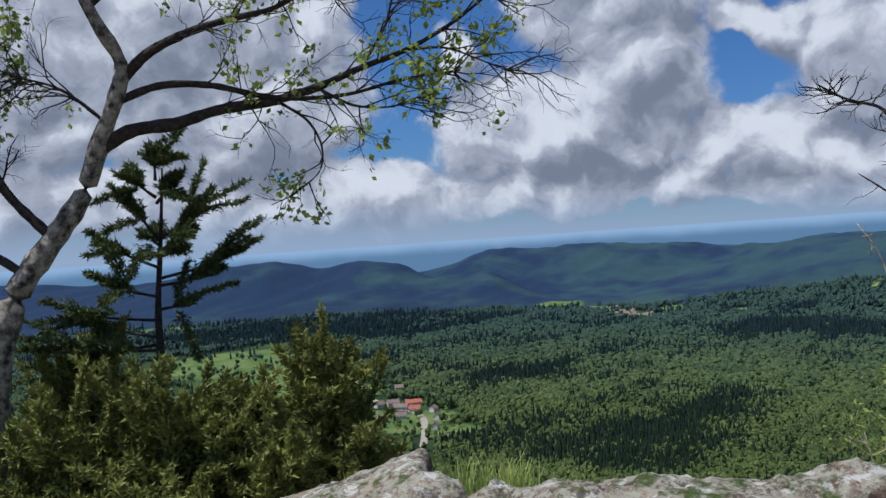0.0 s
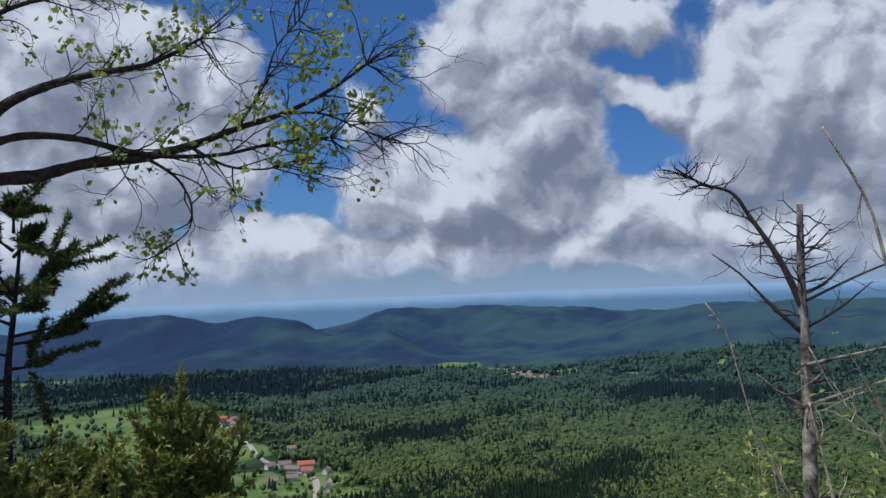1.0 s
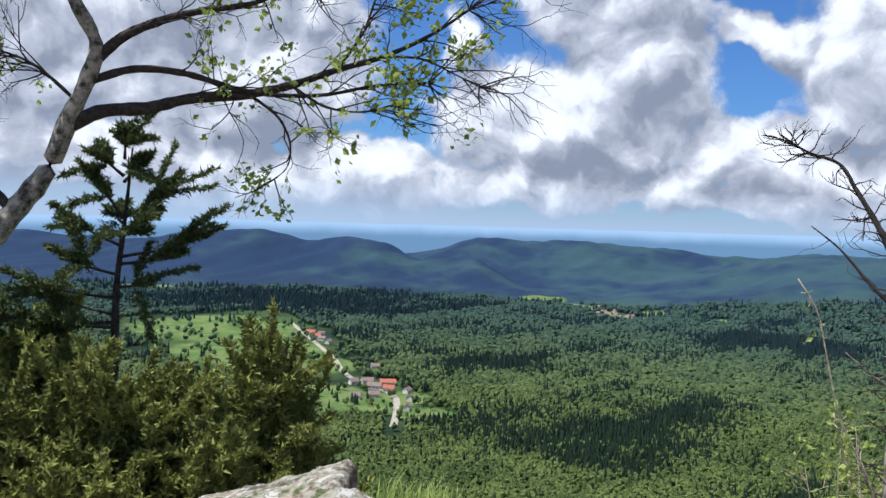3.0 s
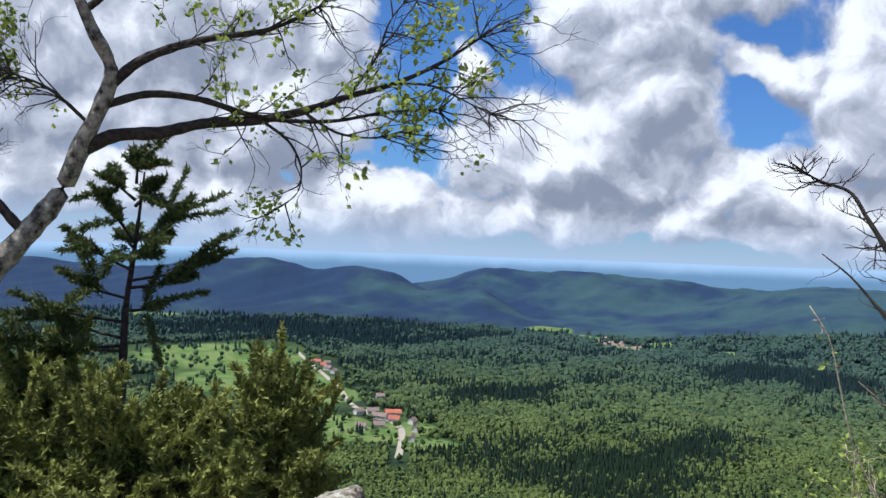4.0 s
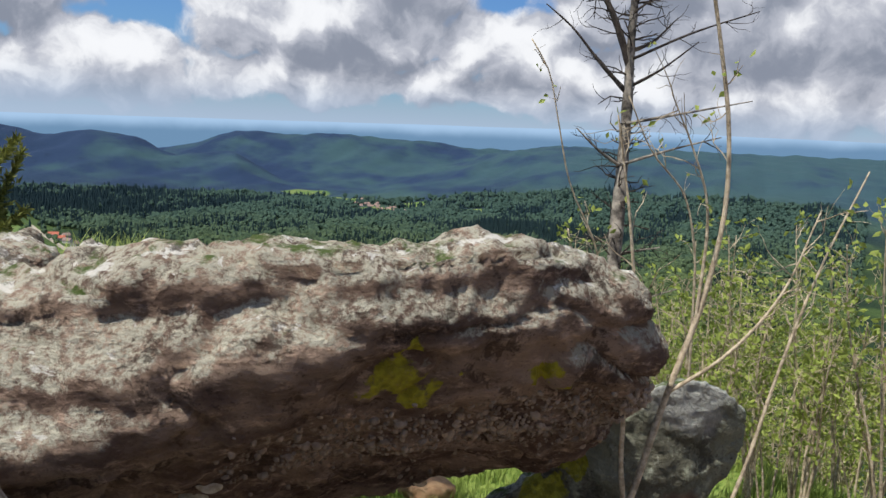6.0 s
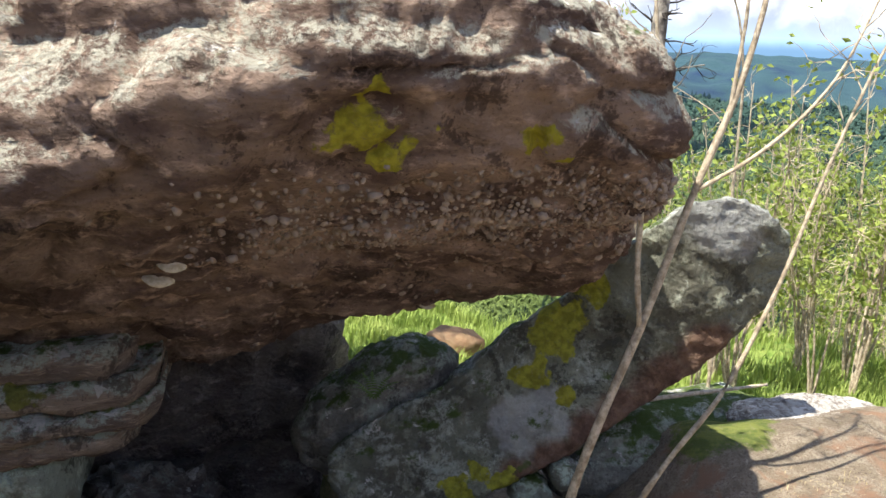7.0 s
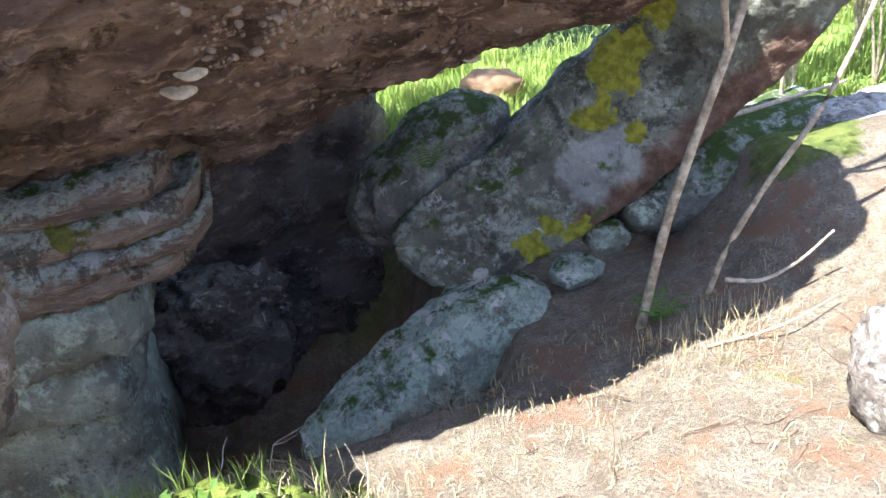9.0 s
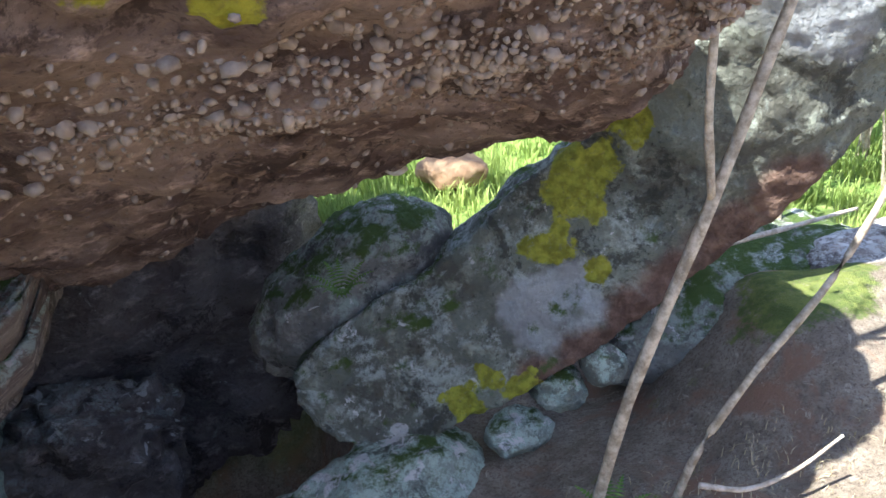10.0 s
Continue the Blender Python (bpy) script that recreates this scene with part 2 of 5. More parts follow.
# raised crust: lichen, and a sunlit top painted lighter than the underside
M_BOULDER = rock_material("sandstone_boulder", (0.33, 0.235, 0.175), (0.125, 0.080, 0.060), (0.48, 0.45, 0.355), 0.66, 2.2, YELLOW_BOULDER, mark_color=(0.44, 0.40, 0.035), moss=0.06, crust=0.40)
# the third pale mark lightens the slab's head as sunlight would
M_SLAB = rock_material("leaning_sandstone", (0.215, 0.225, 0.17), (0.125, 0.12, 0.09), (0.40, 0.42, 0.35), 0.50, 0.0, YELLOW_SLAB, mark_color=(0.38, 0.37, 0.045), moss=0.30, pale=[((2.52, 4.74, 0.52), 0.20), ((2.68, 4.74, 0.60), 0.15), ((3.52, 4.48, 1.80), 0.32)], broken=[((2.50, 4.60, 0.24), 0.15), ((2.70, 4.60, 0.34), 0.16), ((2.90, 4.60, 0.46), 0.18), ((3.10, 4.60, 0.58), 0.20), ((3.30, 4.58, 0.74), 0.22), ((3.52, 4.54, 0.95), 0.22)])
M_MOSSY = rock_material("mossy_sandstone", (0.24, 0.23, 0.19), (0.14, 0.13, 0.11), (0.36, 0.39, 0.31), 0.55, moss=0.34)
M_LAYERS = rock_material("layered_sandstone", (0.41, 0.32, 0.24), (0.22, 0.165, 0.13), (0.50, 0.54, 0.44), 0.72, 6.0, [((0.1, 4.4, 0.95), 0.10), ((0.4, 4.45, 0.88), 0.10), ((-0.3, 4.4, 0.45), 0.05)], (0.26, 0.26, 0.06), moss=0.10)
M_GREYROCK = rock_material("grey_lichen_rock", (0.33, 0.28, 0.235), (0.19, 0.155, 0.13), (0.50, 0.475, 0.42), 0.60, moss=0.0)
M_PALEROCK = rock_material("pale_green_rock", (0.36, 0.39, 0.31), (0.20, 0.20, 0.155), (0.48, 0.56, 0.44), 0.72, moss=0.15)
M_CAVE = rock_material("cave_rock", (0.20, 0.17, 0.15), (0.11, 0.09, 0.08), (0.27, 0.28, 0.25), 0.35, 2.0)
M_REDROCK = rock_material("red_sandstone", (0.30, 0.15, 0.10), (0.16, 0.085, 0.06), (0.36, 0.33, 0.29), 0.50, moss=0.05)
M_PEBBLE = plain_material("quartz_pebble", (0.11, 0.075, 0.058), (0.29, 0.23, 0.175), 9.0, 0.7, 0.4, per_piece=0.35)
M_FUNGUS = plain_material("bracket_fungus", (0.42, 0.34, 0.22), (0.62, 0.54, 0.40), 40.0, 0.7, 0.4)
M_BARK = plain_material("mottled_bark", (0.025, 0.022, 0.018), (0.40, 0.36, 0.29), 13.0, 0.9, 0.8, distance=0.012)
M_DARKBARK = plain_material("dark_bark", (0.025, 0.02, 0.018), (0.07, 0.058, 0.048), 24.0, 0.95, 0.8)
M_DEADWOOD = plain_material("lichened_dead_wood", (0.045, 0.038, 0.033), (0.38, 0.34, 0.28), 11.0, 0.9, 0.8)
M_STEM = plain_material("grey_sapling_bark", (0.24, 0.19, 0.125), (0.56, 0.47, 0.34), 26.0, 0.8, 0.5)
M_STICK = plain_material("bleached_stick", (0.34, 0.27, 0.19), (0.62, 0.53, 0.42), 34.0, 0.8, 0.4)
M_LEAF = plain_material("young_leaf", (0.14, 0.19, 0.035), (0.31, 0.36, 0.085), 3.0, 0.6, per_piece=0.35, translucent=0.4)
M_NEEDLE = plain_material("spruce_needles", (0.02, 0.036, 0.014), (0.11, 0.135, 0.045), 5.0, 0.7, per_piece=0.3, translucent=0.15)
M_BUSH = plain_material("yew_foliage", (0.022, 0.036, 0.010), (0.19, 0.20, 0.05), 3.5, 0.7, per_piece=0.7, translucent=0.2)
M_GRASS = plain_material("meadow_grass_blades", (0.16, 0.235, 0.045), (0.34, 0.40, 0.11), 2.0, 0.6, per_piece=0.3, translucent=0.35)
M_STRAW = plain_material("dry_grass_blades", (0.24, 0.19, 0.10), (0.46, 0.37, 0.22), 6.0, 0.8, per_piece=0.3)
M_HERB = plain_material("herb_leaves", (0.05, 0.11, 0.02), (0.15, 0.23, 0.05), 5.0, 0.6, per_piece=0.3, translucent=0.3)


def ground_material():
    m, tree, bsdf, place = material("needle_litter_and_moss")
    big = noise_fac(tree, place, 1.1, 6.0, 0.6)
    mid = noise_fac(tree, place, 9.0, 8.0, 0.7)
    fine = noise_fac(tree, place, 70.0, 6.0, 0.75, 0.6)
    color = mix_color(tree, ramp(tree, mid, (0.35, 0.65)), (0.21, 0.165, 0.115), (0.34, 0.285, 0.21))
    color = mix_color(tree, ramp(tree, fine, (0.45, 0.7)), color, (0.11, 0.075, 0.055))
    color = mix_color(tree, ramp(tree, noise_fac(tree, place, 3.2, 6.0, 0.65, 0.5), (0.50, 0.66)), color, (0.27, 0.16, 0.10))
    color = mix_color(tree, ramp(tree, noise_fac(tree, place, 2.1, 7.0, 0.7, 0.8), (0.60, 0.72)), color, (0.22, 0.22, 0.06))
    color = mix_color(tree, ramp(tree, noise_fac(tree, place, 15.0, 7.0, 0.75, 1.0), (0.58, 0.70)), color, (0.50, 0.42, 0.31))
    bank = spots(tree, place, [((0.4, 3.0, 0.75), 0.75), ((-0.4, 2.9, 0.8), 0.7), ((0.9, 3.2, 0.5), 0.35), ((2.72, 3.95, 0.25), 0.10), ((3.7, 4.6, 0.4), 0.4)] , 0.6, 3.0)
    color = mix_color(tree, bank, color, mix_color(tree, ramp(tree, mid, (0.4, 0.6)), (0.10, 0.13, 0.03), (0.19, 0.21, 0.05)))
    sep = tree.nodes.new("ShaderNodeSeparateXYZ")
    tree.links.new(place, sep.inputs[0])
    away = ramp(tree, math_node(tree, "ADD", sep.outputs[1], math_node(tree, "MULTIPLY", big, 1.2)), (6.5, 7.3))
    color = mix_color(tree, away, color, mix_color(tree, ramp(tree, mid, (0.35, 0.65)), (0.13, 0.22, 0.035), (0.26, 0.32, 0.08)))
    tree.links.new(color, bsdf.inputs["Base Color"])
    bump(tree, bsdf, math_node(tree, "ADD", mid, math_node(tree, "MULTIPLY", fine, 0.6)), 1.0, 0.03)
    return m


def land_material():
    """Woods and fields of the valley; woods far off have blue-green haze painted in."""
    m, tree, bsdf, place = material("valley_woodland")
    sep = tree.nodes.new("ShaderNodeSeparateXYZ")
    tree.links.new(place, sep.inputs[0])
    stand = noise_fac(tree, place, 0.004, 6.0, 0.6)
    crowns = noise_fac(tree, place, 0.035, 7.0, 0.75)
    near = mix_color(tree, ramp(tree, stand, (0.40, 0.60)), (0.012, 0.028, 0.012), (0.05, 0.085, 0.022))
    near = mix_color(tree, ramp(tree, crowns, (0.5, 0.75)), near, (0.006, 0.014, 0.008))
    # colour lightens to the right, painting those hills as sunlit
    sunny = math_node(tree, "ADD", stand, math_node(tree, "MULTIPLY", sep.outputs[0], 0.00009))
    # haze over the hills, put into the base colour
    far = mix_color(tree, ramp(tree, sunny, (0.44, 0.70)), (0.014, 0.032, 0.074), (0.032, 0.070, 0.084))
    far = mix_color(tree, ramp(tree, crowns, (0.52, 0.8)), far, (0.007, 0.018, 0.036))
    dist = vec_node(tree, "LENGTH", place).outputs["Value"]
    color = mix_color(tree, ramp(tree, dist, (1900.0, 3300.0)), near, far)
    fields = spots(tree, place, [((-330.0, 1520.0, -250.0), 190.0), ((-470.0, 1800.0, -250.0), 240.0), ((-205.0, 1410.0, -250.0), 110.0), ((-150.0, 1190.0, -250.0), 75.0), ((-95.0, 1120.0, -250.0), 75.0), ((-8.0, 1090.0, -250.0), 52.0), ((-40.0, 1180.0, -250.0), 60.0), ((-900.0, 2600.0, -250.0), 110.0), ((560.0, 2480.0, -250.0), 110.0), ((470.0, 2700.0, -250.0), 90.0), ((700.0, 2620.0, -250.0), 80.0), ((380.0, 2950.0, -250.0), 110.0), ((820.0, 2350.0, -250.0), 60.0)], 30.0, 0.02)
    turf = mix_color(tree, ramp(tree, noise_fac(tree, place, 0.02, 5.0), (0.4, 0.6)), (0.085, 0.150, 0.036), (0.150, 0.195, 0.060))
    color = mix_color(tree, fields, color, turf)
    tree.links.new(color, bsdf.inputs["Base Color"])
    bump(tree, bsdf, crowns, 1.0, 6.0)
    return m


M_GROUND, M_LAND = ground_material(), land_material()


def stand_material(name, low, high, haze_color):
    """Crowns that differ tree by tree and stand by stand; far up the valley blue-green haze is painted in."""
    m, tree, bsdf, place = material(name)
    color = mix_color(tree, ramp(tree, noise_fac(tree, place, 0.012, 5.0, 0.6), (0.36, 0.64)), low, high)
    one = tree.nodes.new("ShaderNodeNewGeometry").outputs["Random Per Island"]
    color = mix_color(tree, math_node(tree, "MULTIPLY", one, 0.5), color, tuple(c * 1.8 for c in high))
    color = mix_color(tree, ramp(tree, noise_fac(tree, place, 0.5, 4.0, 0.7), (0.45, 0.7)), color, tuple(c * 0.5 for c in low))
    # distance mixes painted haze into the crown colour
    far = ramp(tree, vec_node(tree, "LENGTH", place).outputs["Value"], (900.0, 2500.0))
    color = mix_color(tree, math_node(tree, "MULTIPLY", far, 0.88), color, haze_color)
    tree.links.new(color, bsdf.inputs["Base Color"])
    return m


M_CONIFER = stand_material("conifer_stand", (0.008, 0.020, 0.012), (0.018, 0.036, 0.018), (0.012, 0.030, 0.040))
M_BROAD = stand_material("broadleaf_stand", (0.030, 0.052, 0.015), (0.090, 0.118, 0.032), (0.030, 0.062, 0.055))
M_ROAD = plain_material("pale_road", (0.28, 0.245, 0.20), (0.40, 0.35, 0.285), 0.2, 0.9)
M_WALL = plain_material("plastered_wall", (0.55, 0.51, 0.46), (0.70, 0.66, 0.60), 0.4, 0.9)
M_ROOF = plain_material("red_tile_roof", (0.30, 0.09, 0.06), (0.45, 0.16, 0.10), 0.5, 0.9)
M_GREYROOF = plain_material("brown_tile_roof", (0.16, 0.12, 0.11), (0.28, 0.20, 0.17), 0.5, 0.9)
M_FARROOF = plain_material("dusty_roofs", (0.17, 0.15, 0.14), (0.30, 0.19, 0.16), 0.05, 0.9, per_piece=0.3)
M_WINDOW = plain_material("dark_window", (0.03, 0.035, 0.04), (0.06, 0.065, 0.07), 1.0, 0.2)

# ---- mesh helpers ----


def mesh_object(name, verts, faces, mat, parent=None, smooth=True):
    me = bpy.data.meshes.new(name)
    me.from_pydata([tuple(v) for v in verts], [], [tuple(f) for f in faces])
    me.materials.append(mat)
    if smooth:
        me.shade_smooth()
    ob = new(name, me)
    ob.parent = parent
    return ob


def fast_mesh(name, verts, tris, mat, parent=None, smooth=False):
    """A mesh of triangles from numpy arrays."""
    me = bpy.data.meshes.new(name)
    verts, tris = np.asarray(verts, np.float32), np.asarray(tris, np.int32)
    me.vertices.add(len(verts))
    me.vertices.foreach_set("co", verts.ravel())
    me.loops.add(tris.size)
    me.loops.foreach_set("vertex_index", tris.ravel())
    me.polygons.add(len(tris))
    me.polygons.foreach_set("loop_start", np.arange(len(tris), dtype=np.int32) * 3)
    me.polygons.foreach_set("loop_total", np.full(len(tris), 3, np.int32))
    me.polygons.foreach_set("use_smooth", np.full(len(tris), smooth))
    me.update(calc_edges=True)
    me.materials.append(mat)
    ob = new(name, me)
    ob.parent = parent
    return ob


def empty(name, at, label, category, group="", kind=""):
    ob = new(name)
    ob.location = at
    ob.empty_display_size = 0.1
    tagged(ob, label, category, group, kind)
    return ob


def under(ob, parent):
    """Keep world place below a parent that is only moved."""
    ob.parent = parent
    ob.matrix_parent_inverse = Matrix.Translation(-parent.location)
    return ob


def smooth_line(points, n):
    """n points on a rounded line through the given ones."""
    p = np.array(points, float)
    d = np.concatenate([[0], np.cumsum(np.linalg.norm(np.diff(p[:, :3], axis=0), axis=1))])
    t = np.linspace(0, d[-1], n)
    m = np.gradient(p, d, axis=0)
    i = np.clip(np.searchsorted(d, t, "right") - 1, 0, len(d) - 2)
    h = (d[i + 1] - d[i])[:, None]
    s = ((t - d[i])[:, None]) / h
    return (2 * s**3 - 3 * s**2 + 1) * p[i] + (s**3 - 2 * s**2 + s) * h * m[i] + (-2 * s**3 + 3 * s**2) * p[i + 1] + (s**3 - s**2) * h * m[i + 1]


def tube(line, radii, sides=7, knots=0.0, rng=None):
    """Verts and triangles of a bent, tapered tube with closed ends."""
    p, r = np.array(line, float), np.array(radii, float)
    if knots and rng is not None:
        r = r * (1 + knots * rng.uniform(-1, 1, len(r)))
    t = np.gradient(p, axis=0)
    t /= np.linalg.norm(t, axis=1)[:, None] + 1e-9
    ref = np.where(np.abs(t[:, 2:3]) < 0.9, [[0, 0, 1.0]], [[1.0, 0, 0]])
    a = np.cross(t, ref)
    a /= np.linalg.norm(a, axis=1)[:, None]
    b = np.cross(t, a)
    ang = np.linspace(0, 2 * np.pi, sides, endpoint=False)
    ring = p[:, None] + r[:, None, None] * (a[:, None] * np.cos(ang)[None, :, None] + b[:, None] * np.sin(ang)[None, :, None])
    v = np.concatenate([ring.reshape(-1, 3), p[:1], p[-1:]])
    n, f = len(p), []
    for i in range(n - 1):
        for j in range(sides):
            k = (j + 1) % sides
            q = (i * sides + j, i * sides + k, (i + 1) * sides + k, (i + 1) * sides + j)
            f += [(q[0], q[1], q[2]), (q[0], q[2], q[3])]
    for j in range(sides):
        k = (j + 1) % sides
        f += [(n * sides, k, j), (n * sides + 1, (n - 1) * sides + j, (n - 1) * sides + k)]
    return v, np.array(f)


def merged(pieces):
    vs, fs, at = [], [], 0
    for v, f in pieces:
        vs.append(v)
        fs.append(np.asarray(f) + at)
        at += len(v)
    return np.concatenate(vs), np.concatenate(fs)


def fractal(p, scale, octaves=5, seed=0.0):
    return noise.fractal(Vector(p) * scale + Vector((seed, seed * 1.7, -seed)), 0.9, 2.1, octaves)


def roughened(v, n, amount, scale, strata=0.0, seed=0.0, tilt=(0.0, 0.0), ridged=0.5, deep=0.22):
    """Push points along their normals: broad dents, broken edges and bedding steps."""
    out = np.empty_like(v)
    for i in range(len(v)):
        p, q = Vector(v[i]), Vector(n[i])
        k = fractal(p, scale, 3, seed) * 0.9 + fractal(p, scale * 3.7, 4, seed + 5) * 0.35
        k -= ridged * abs(noise.noise(p * scale * 2.1 + Vector((seed, 0, 3)))) * 0.9
        k += 0.10 * noise.noise(p * scale * 22) + 0.26 * fractal(p, scale * 8.5, 3, seed + 9)
        crack = noise.noise(Vector((p.x * 1.1, p.y * 1.1, p.z * 3.2)) * scale + Vector((seed * 3, 0, seed)))
        k -= deep * math.exp(-((crack / 0.045) ** 2))
        if strata:
            bed = p.z + tilt[0] * p.x + tilt[1] * p.y + 0.05 * noise.noise(p * 1.4 + Vector((0, 0, seed)))
            s = bed * strata
            s = s - math.floor(s)
            k += 0.34 * (min(1.0, s * 5) * min(1.0, (1 - s) * 2.5) - 0.6)
        out[i] = p + q * (k * amount)
    return out


def grid_normals(g, wrap):
    du = np.gradient(g, axis=0)
    dv = np.roll(g, -1, 1) - np.roll(g, 1, 1) if wrap else np.gradient(g, axis=1)
    n = np.cross(dv, du)
    return n / (np.linalg.norm(n, axis=2)[:, :, None] + 1e-9)


def loft_rock(name, sections, nu, nv, mat, amount, scale, strata=0.0, seed=0.0, tilt=(0.0, 0.0), ridged=0.5, deep=0.22):
    """A rock lofted through closed sections, which all have the same number of points, then weathered."""
    secs = np.array(sections, float)
    k, m = secs.shape[:2]
    u = smooth_line(secs.reshape(k, -1), nu).reshape(nu, m, 3) if k > 2 else secs
    rings = []
    for ring in u:
        loop = np.vstack([ring, ring[:1]])
        d = np.concatenate([[0], np.cumsum(np.linalg.norm(np.diff(loop, axis=0), axis=1))])
        t = np.linspace(0, d[-1], nv, endpoint=False)
        rings.append(np.stack([np.interp(t, d, loop[:, c]) for c in range(3)], 1))
    g = np.array(rings)
    for _ in range(max(1, nv // 40)):
        g = 0.5 * g + 0.25 * (np.roll(g, 1, 1) + np.roll(g, -1, 1))
    n = grid_normals(g, True)
    centre = g.mean(axis=1, keepdims=True)
    if np.mean(np.sum(n * (g - centre), axis=2)) < 0:
        n = -n
    v = roughened(g.reshape(-1, 3), n.reshape(-1, 3), amount, scale, strata, seed, tilt, ridged, deep)
    f = []
    for i in range(nu - 1):
        for j in range(nv):
            q = (j + 1) % nv
            f.append((i * nv + j, i * nv + q, (i + 1) * nv + q, (i + 1) * nv + j))
    c0, c1 = len(v), len(v) + 1
    v = np.vstack([v, v[:nv].mean(0), v[-nv:].mean(0)])
    for j in range(nv):
        q = (j + 1) % nv
        f += [(c0, q, j), (c1, (nu - 1) * nv + j, (nu - 1) * nv + q)]
    ob = mesh_object(name, v, f, mat)
    bm = bmesh.new()
    bm.from_mesh(ob.data)
    bmesh.ops.recalc_face_normals(bm, faces=bm.faces)
    bm.to_mesh(ob.data)
    bm.free()
    return ob


def round_rock(name, centre, radii, turn, mat, amount, scale, level=5, seed=0.0, square=0.6, strata=0.0):
    """A loose block: a rounded box that is dented and chipped."""
    bm = bmesh.new()
    bmesh.ops.create_icosphere(bm, subdivisions=level, radius=1.0)
    m = pose(*centre, *turn)
    for vert in bm.verts:
        c = vert.co.copy()
        p = Vector([math.copysign(abs(x) ** square, x) for x in c])
        p = p.normalized() * (0.62 * p.length + 0.38)
        vert.co = m @ Vector((p.x * radii[0], p.y * radii[1], p.z * radii[2]))
    bm.normal_update()
    v = np.array([x.co for x in bm.verts])
    n = np.array([x.normal for x in bm.verts])
    for vert, q in zip(bm.verts, roughened(v, n, amount, scale, strata, seed)):
        vert.co = q
    me = bpy.data.meshes.new(name)
    bm.to_mesh(me)
    bm.free()
    me.materials.append(mat)
    me.shade_smooth()
    return new(name, me)


# ---- the ground, one sheet to the horizon ----
HEAD = (1.2, 3.2)


def step(a, b, x):
    t = np.clip((x - a) / (b - a), 0, 1)
    return t * t * (3 - 2 * t)


def wavy(x, y, s, seed):
    return np.sin(x * s + seed) * np.cos(y * s * 1.13 + seed * 2.1) + 0.5 * np.sin(x * s * 2.3 - y * s * 1.7 + seed * 3.3)


def crest(x, y, xs, zs, y0, wide):
    return (np.interp(x, xs, zs) + 250) * np.exp(-(((y - y0) / wide) ** 2))


def height(x, y):
    x, y = np.asarray(x, float), np.asarray(y, float)
    # the shelf in front of the boulders, rising towards the viewer
    z = 0.10 + (3.9 - np.clip(y, -4, 5.0)) * 0.28 + 0.10 * (x - 2.4) * step(5.5, 3.5, y)
    z = z + 0.70 * step(1.2, -0.4, y)
    z = z + 0.76 * step(1.25, 0.60, x) * np.exp(-(((y - 2.55) / 0.72) ** 2))
    z = z - 1.25 * step(2.0, 1.35, x) * step(3.75, 4.4, y) * step(7.0, 5.6, y)
    z = z + 0.55 * step(2.9, 3.6, x) * np.exp(-(((y - 4.7) / 0.8) ** 2))
    z = z + 1.25 * step(-0.2, -1.4, x) * step(4.3, 5.4, y)
    z = z - 0.25 * step(5.2, 6.5, y) * step(2.8, 3.6, x)
    z = z + 0.03 * wavy(x, y, 2.3, 0.7) + 0.015 * wavy(x, y, 7.1, 1.9)
    # the scarp and the valley
    far = np.hypot(x - 1.0, y - 2.0)
    out = np.clip(far - 8.5 - 1.2 * wavy(x, y, 0.3, 0.4), 0, None)
    drop = np.where(y > -6, out * 0.80, out * 0.02)
    z = z - drop
    low = -250 + 5 * wavy(x, y, 0.006, 1.0) * step(1500, 2200, far)
    hills = crest(x, y, [-2600, -1240, -1000, -760, -570, -400, -230, -57, 160, 340, 500], [-110, -122, -77, -68, -102, -74, -90, -147, -140, -237, -250], 3600, 420)
    hills = np.maximum(hills, crest(x, y, [-400, 190, 456, 678, 990, 1290, 1625, 2600], [-220, -70, -67, -50, -70, -80, -92, -92], 4300, 520))
    hills = np.maximum(hills, crest(x, y, [650, 1000, 1360, 1716, 2150, 3600], [-250, -190, -92, -52, -48, -40], 3500, 1350))
    spurs = np.abs(wavy(x, y, 0.0042, 2.0)) + 0.5 * np.abs(wavy(x, y, 0.011, 0.6))
    low = low + hills * (1 - 0.16 * np.clip(spurs, 0, 1.6) * np.clip(hills / 60, 0, 1) * step(1.0, 0.55, hills / 190)) + 5 * wavy(x, y, 0.02, 2.0) * step(2300, 3000, far)
    return np.maximum(z, low)


def build_ground():
    nr, na = 350, 520
    r = np.concatenate([np.linspace(0.03, 6.5, 150), np.geomspace(6.6, 1500, 90), np.linspace(1530, 4900, 110)])
    a = np.concatenate([np.linspace(-0.9, 0.95, 360, endpoint=False), np.linspace(0.95, 2 * np.pi - 0.9, 160, endpoint=False)])
    x = HEAD[0] + r[:, None] * np.sin(a)[None]
    y = HEAD[1] + r[:, None] * np.cos(a)[None]
    z = height(x, y)
    v = np.stack([x, y, z], 2).reshape(-1, 3)
    f = []
    for i in range(nr - 1):
        for j in range(na):
            k = (j + 1) % na
            f.append((i * na + j, (i + 1) * na + j, (i + 1) * na + k, i * na + k))
    f.append(tuple(range(na)))
    ob = mesh_object("ground", v, f, M_GROUND)
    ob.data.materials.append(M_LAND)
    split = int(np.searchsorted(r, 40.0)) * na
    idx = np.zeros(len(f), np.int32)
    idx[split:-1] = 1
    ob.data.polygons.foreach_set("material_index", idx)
    ob.data.update()
    tagged(ob, "rocky hillside with needle litter dropping to a wooded valley", "ground", kind="structure")


build_ground()


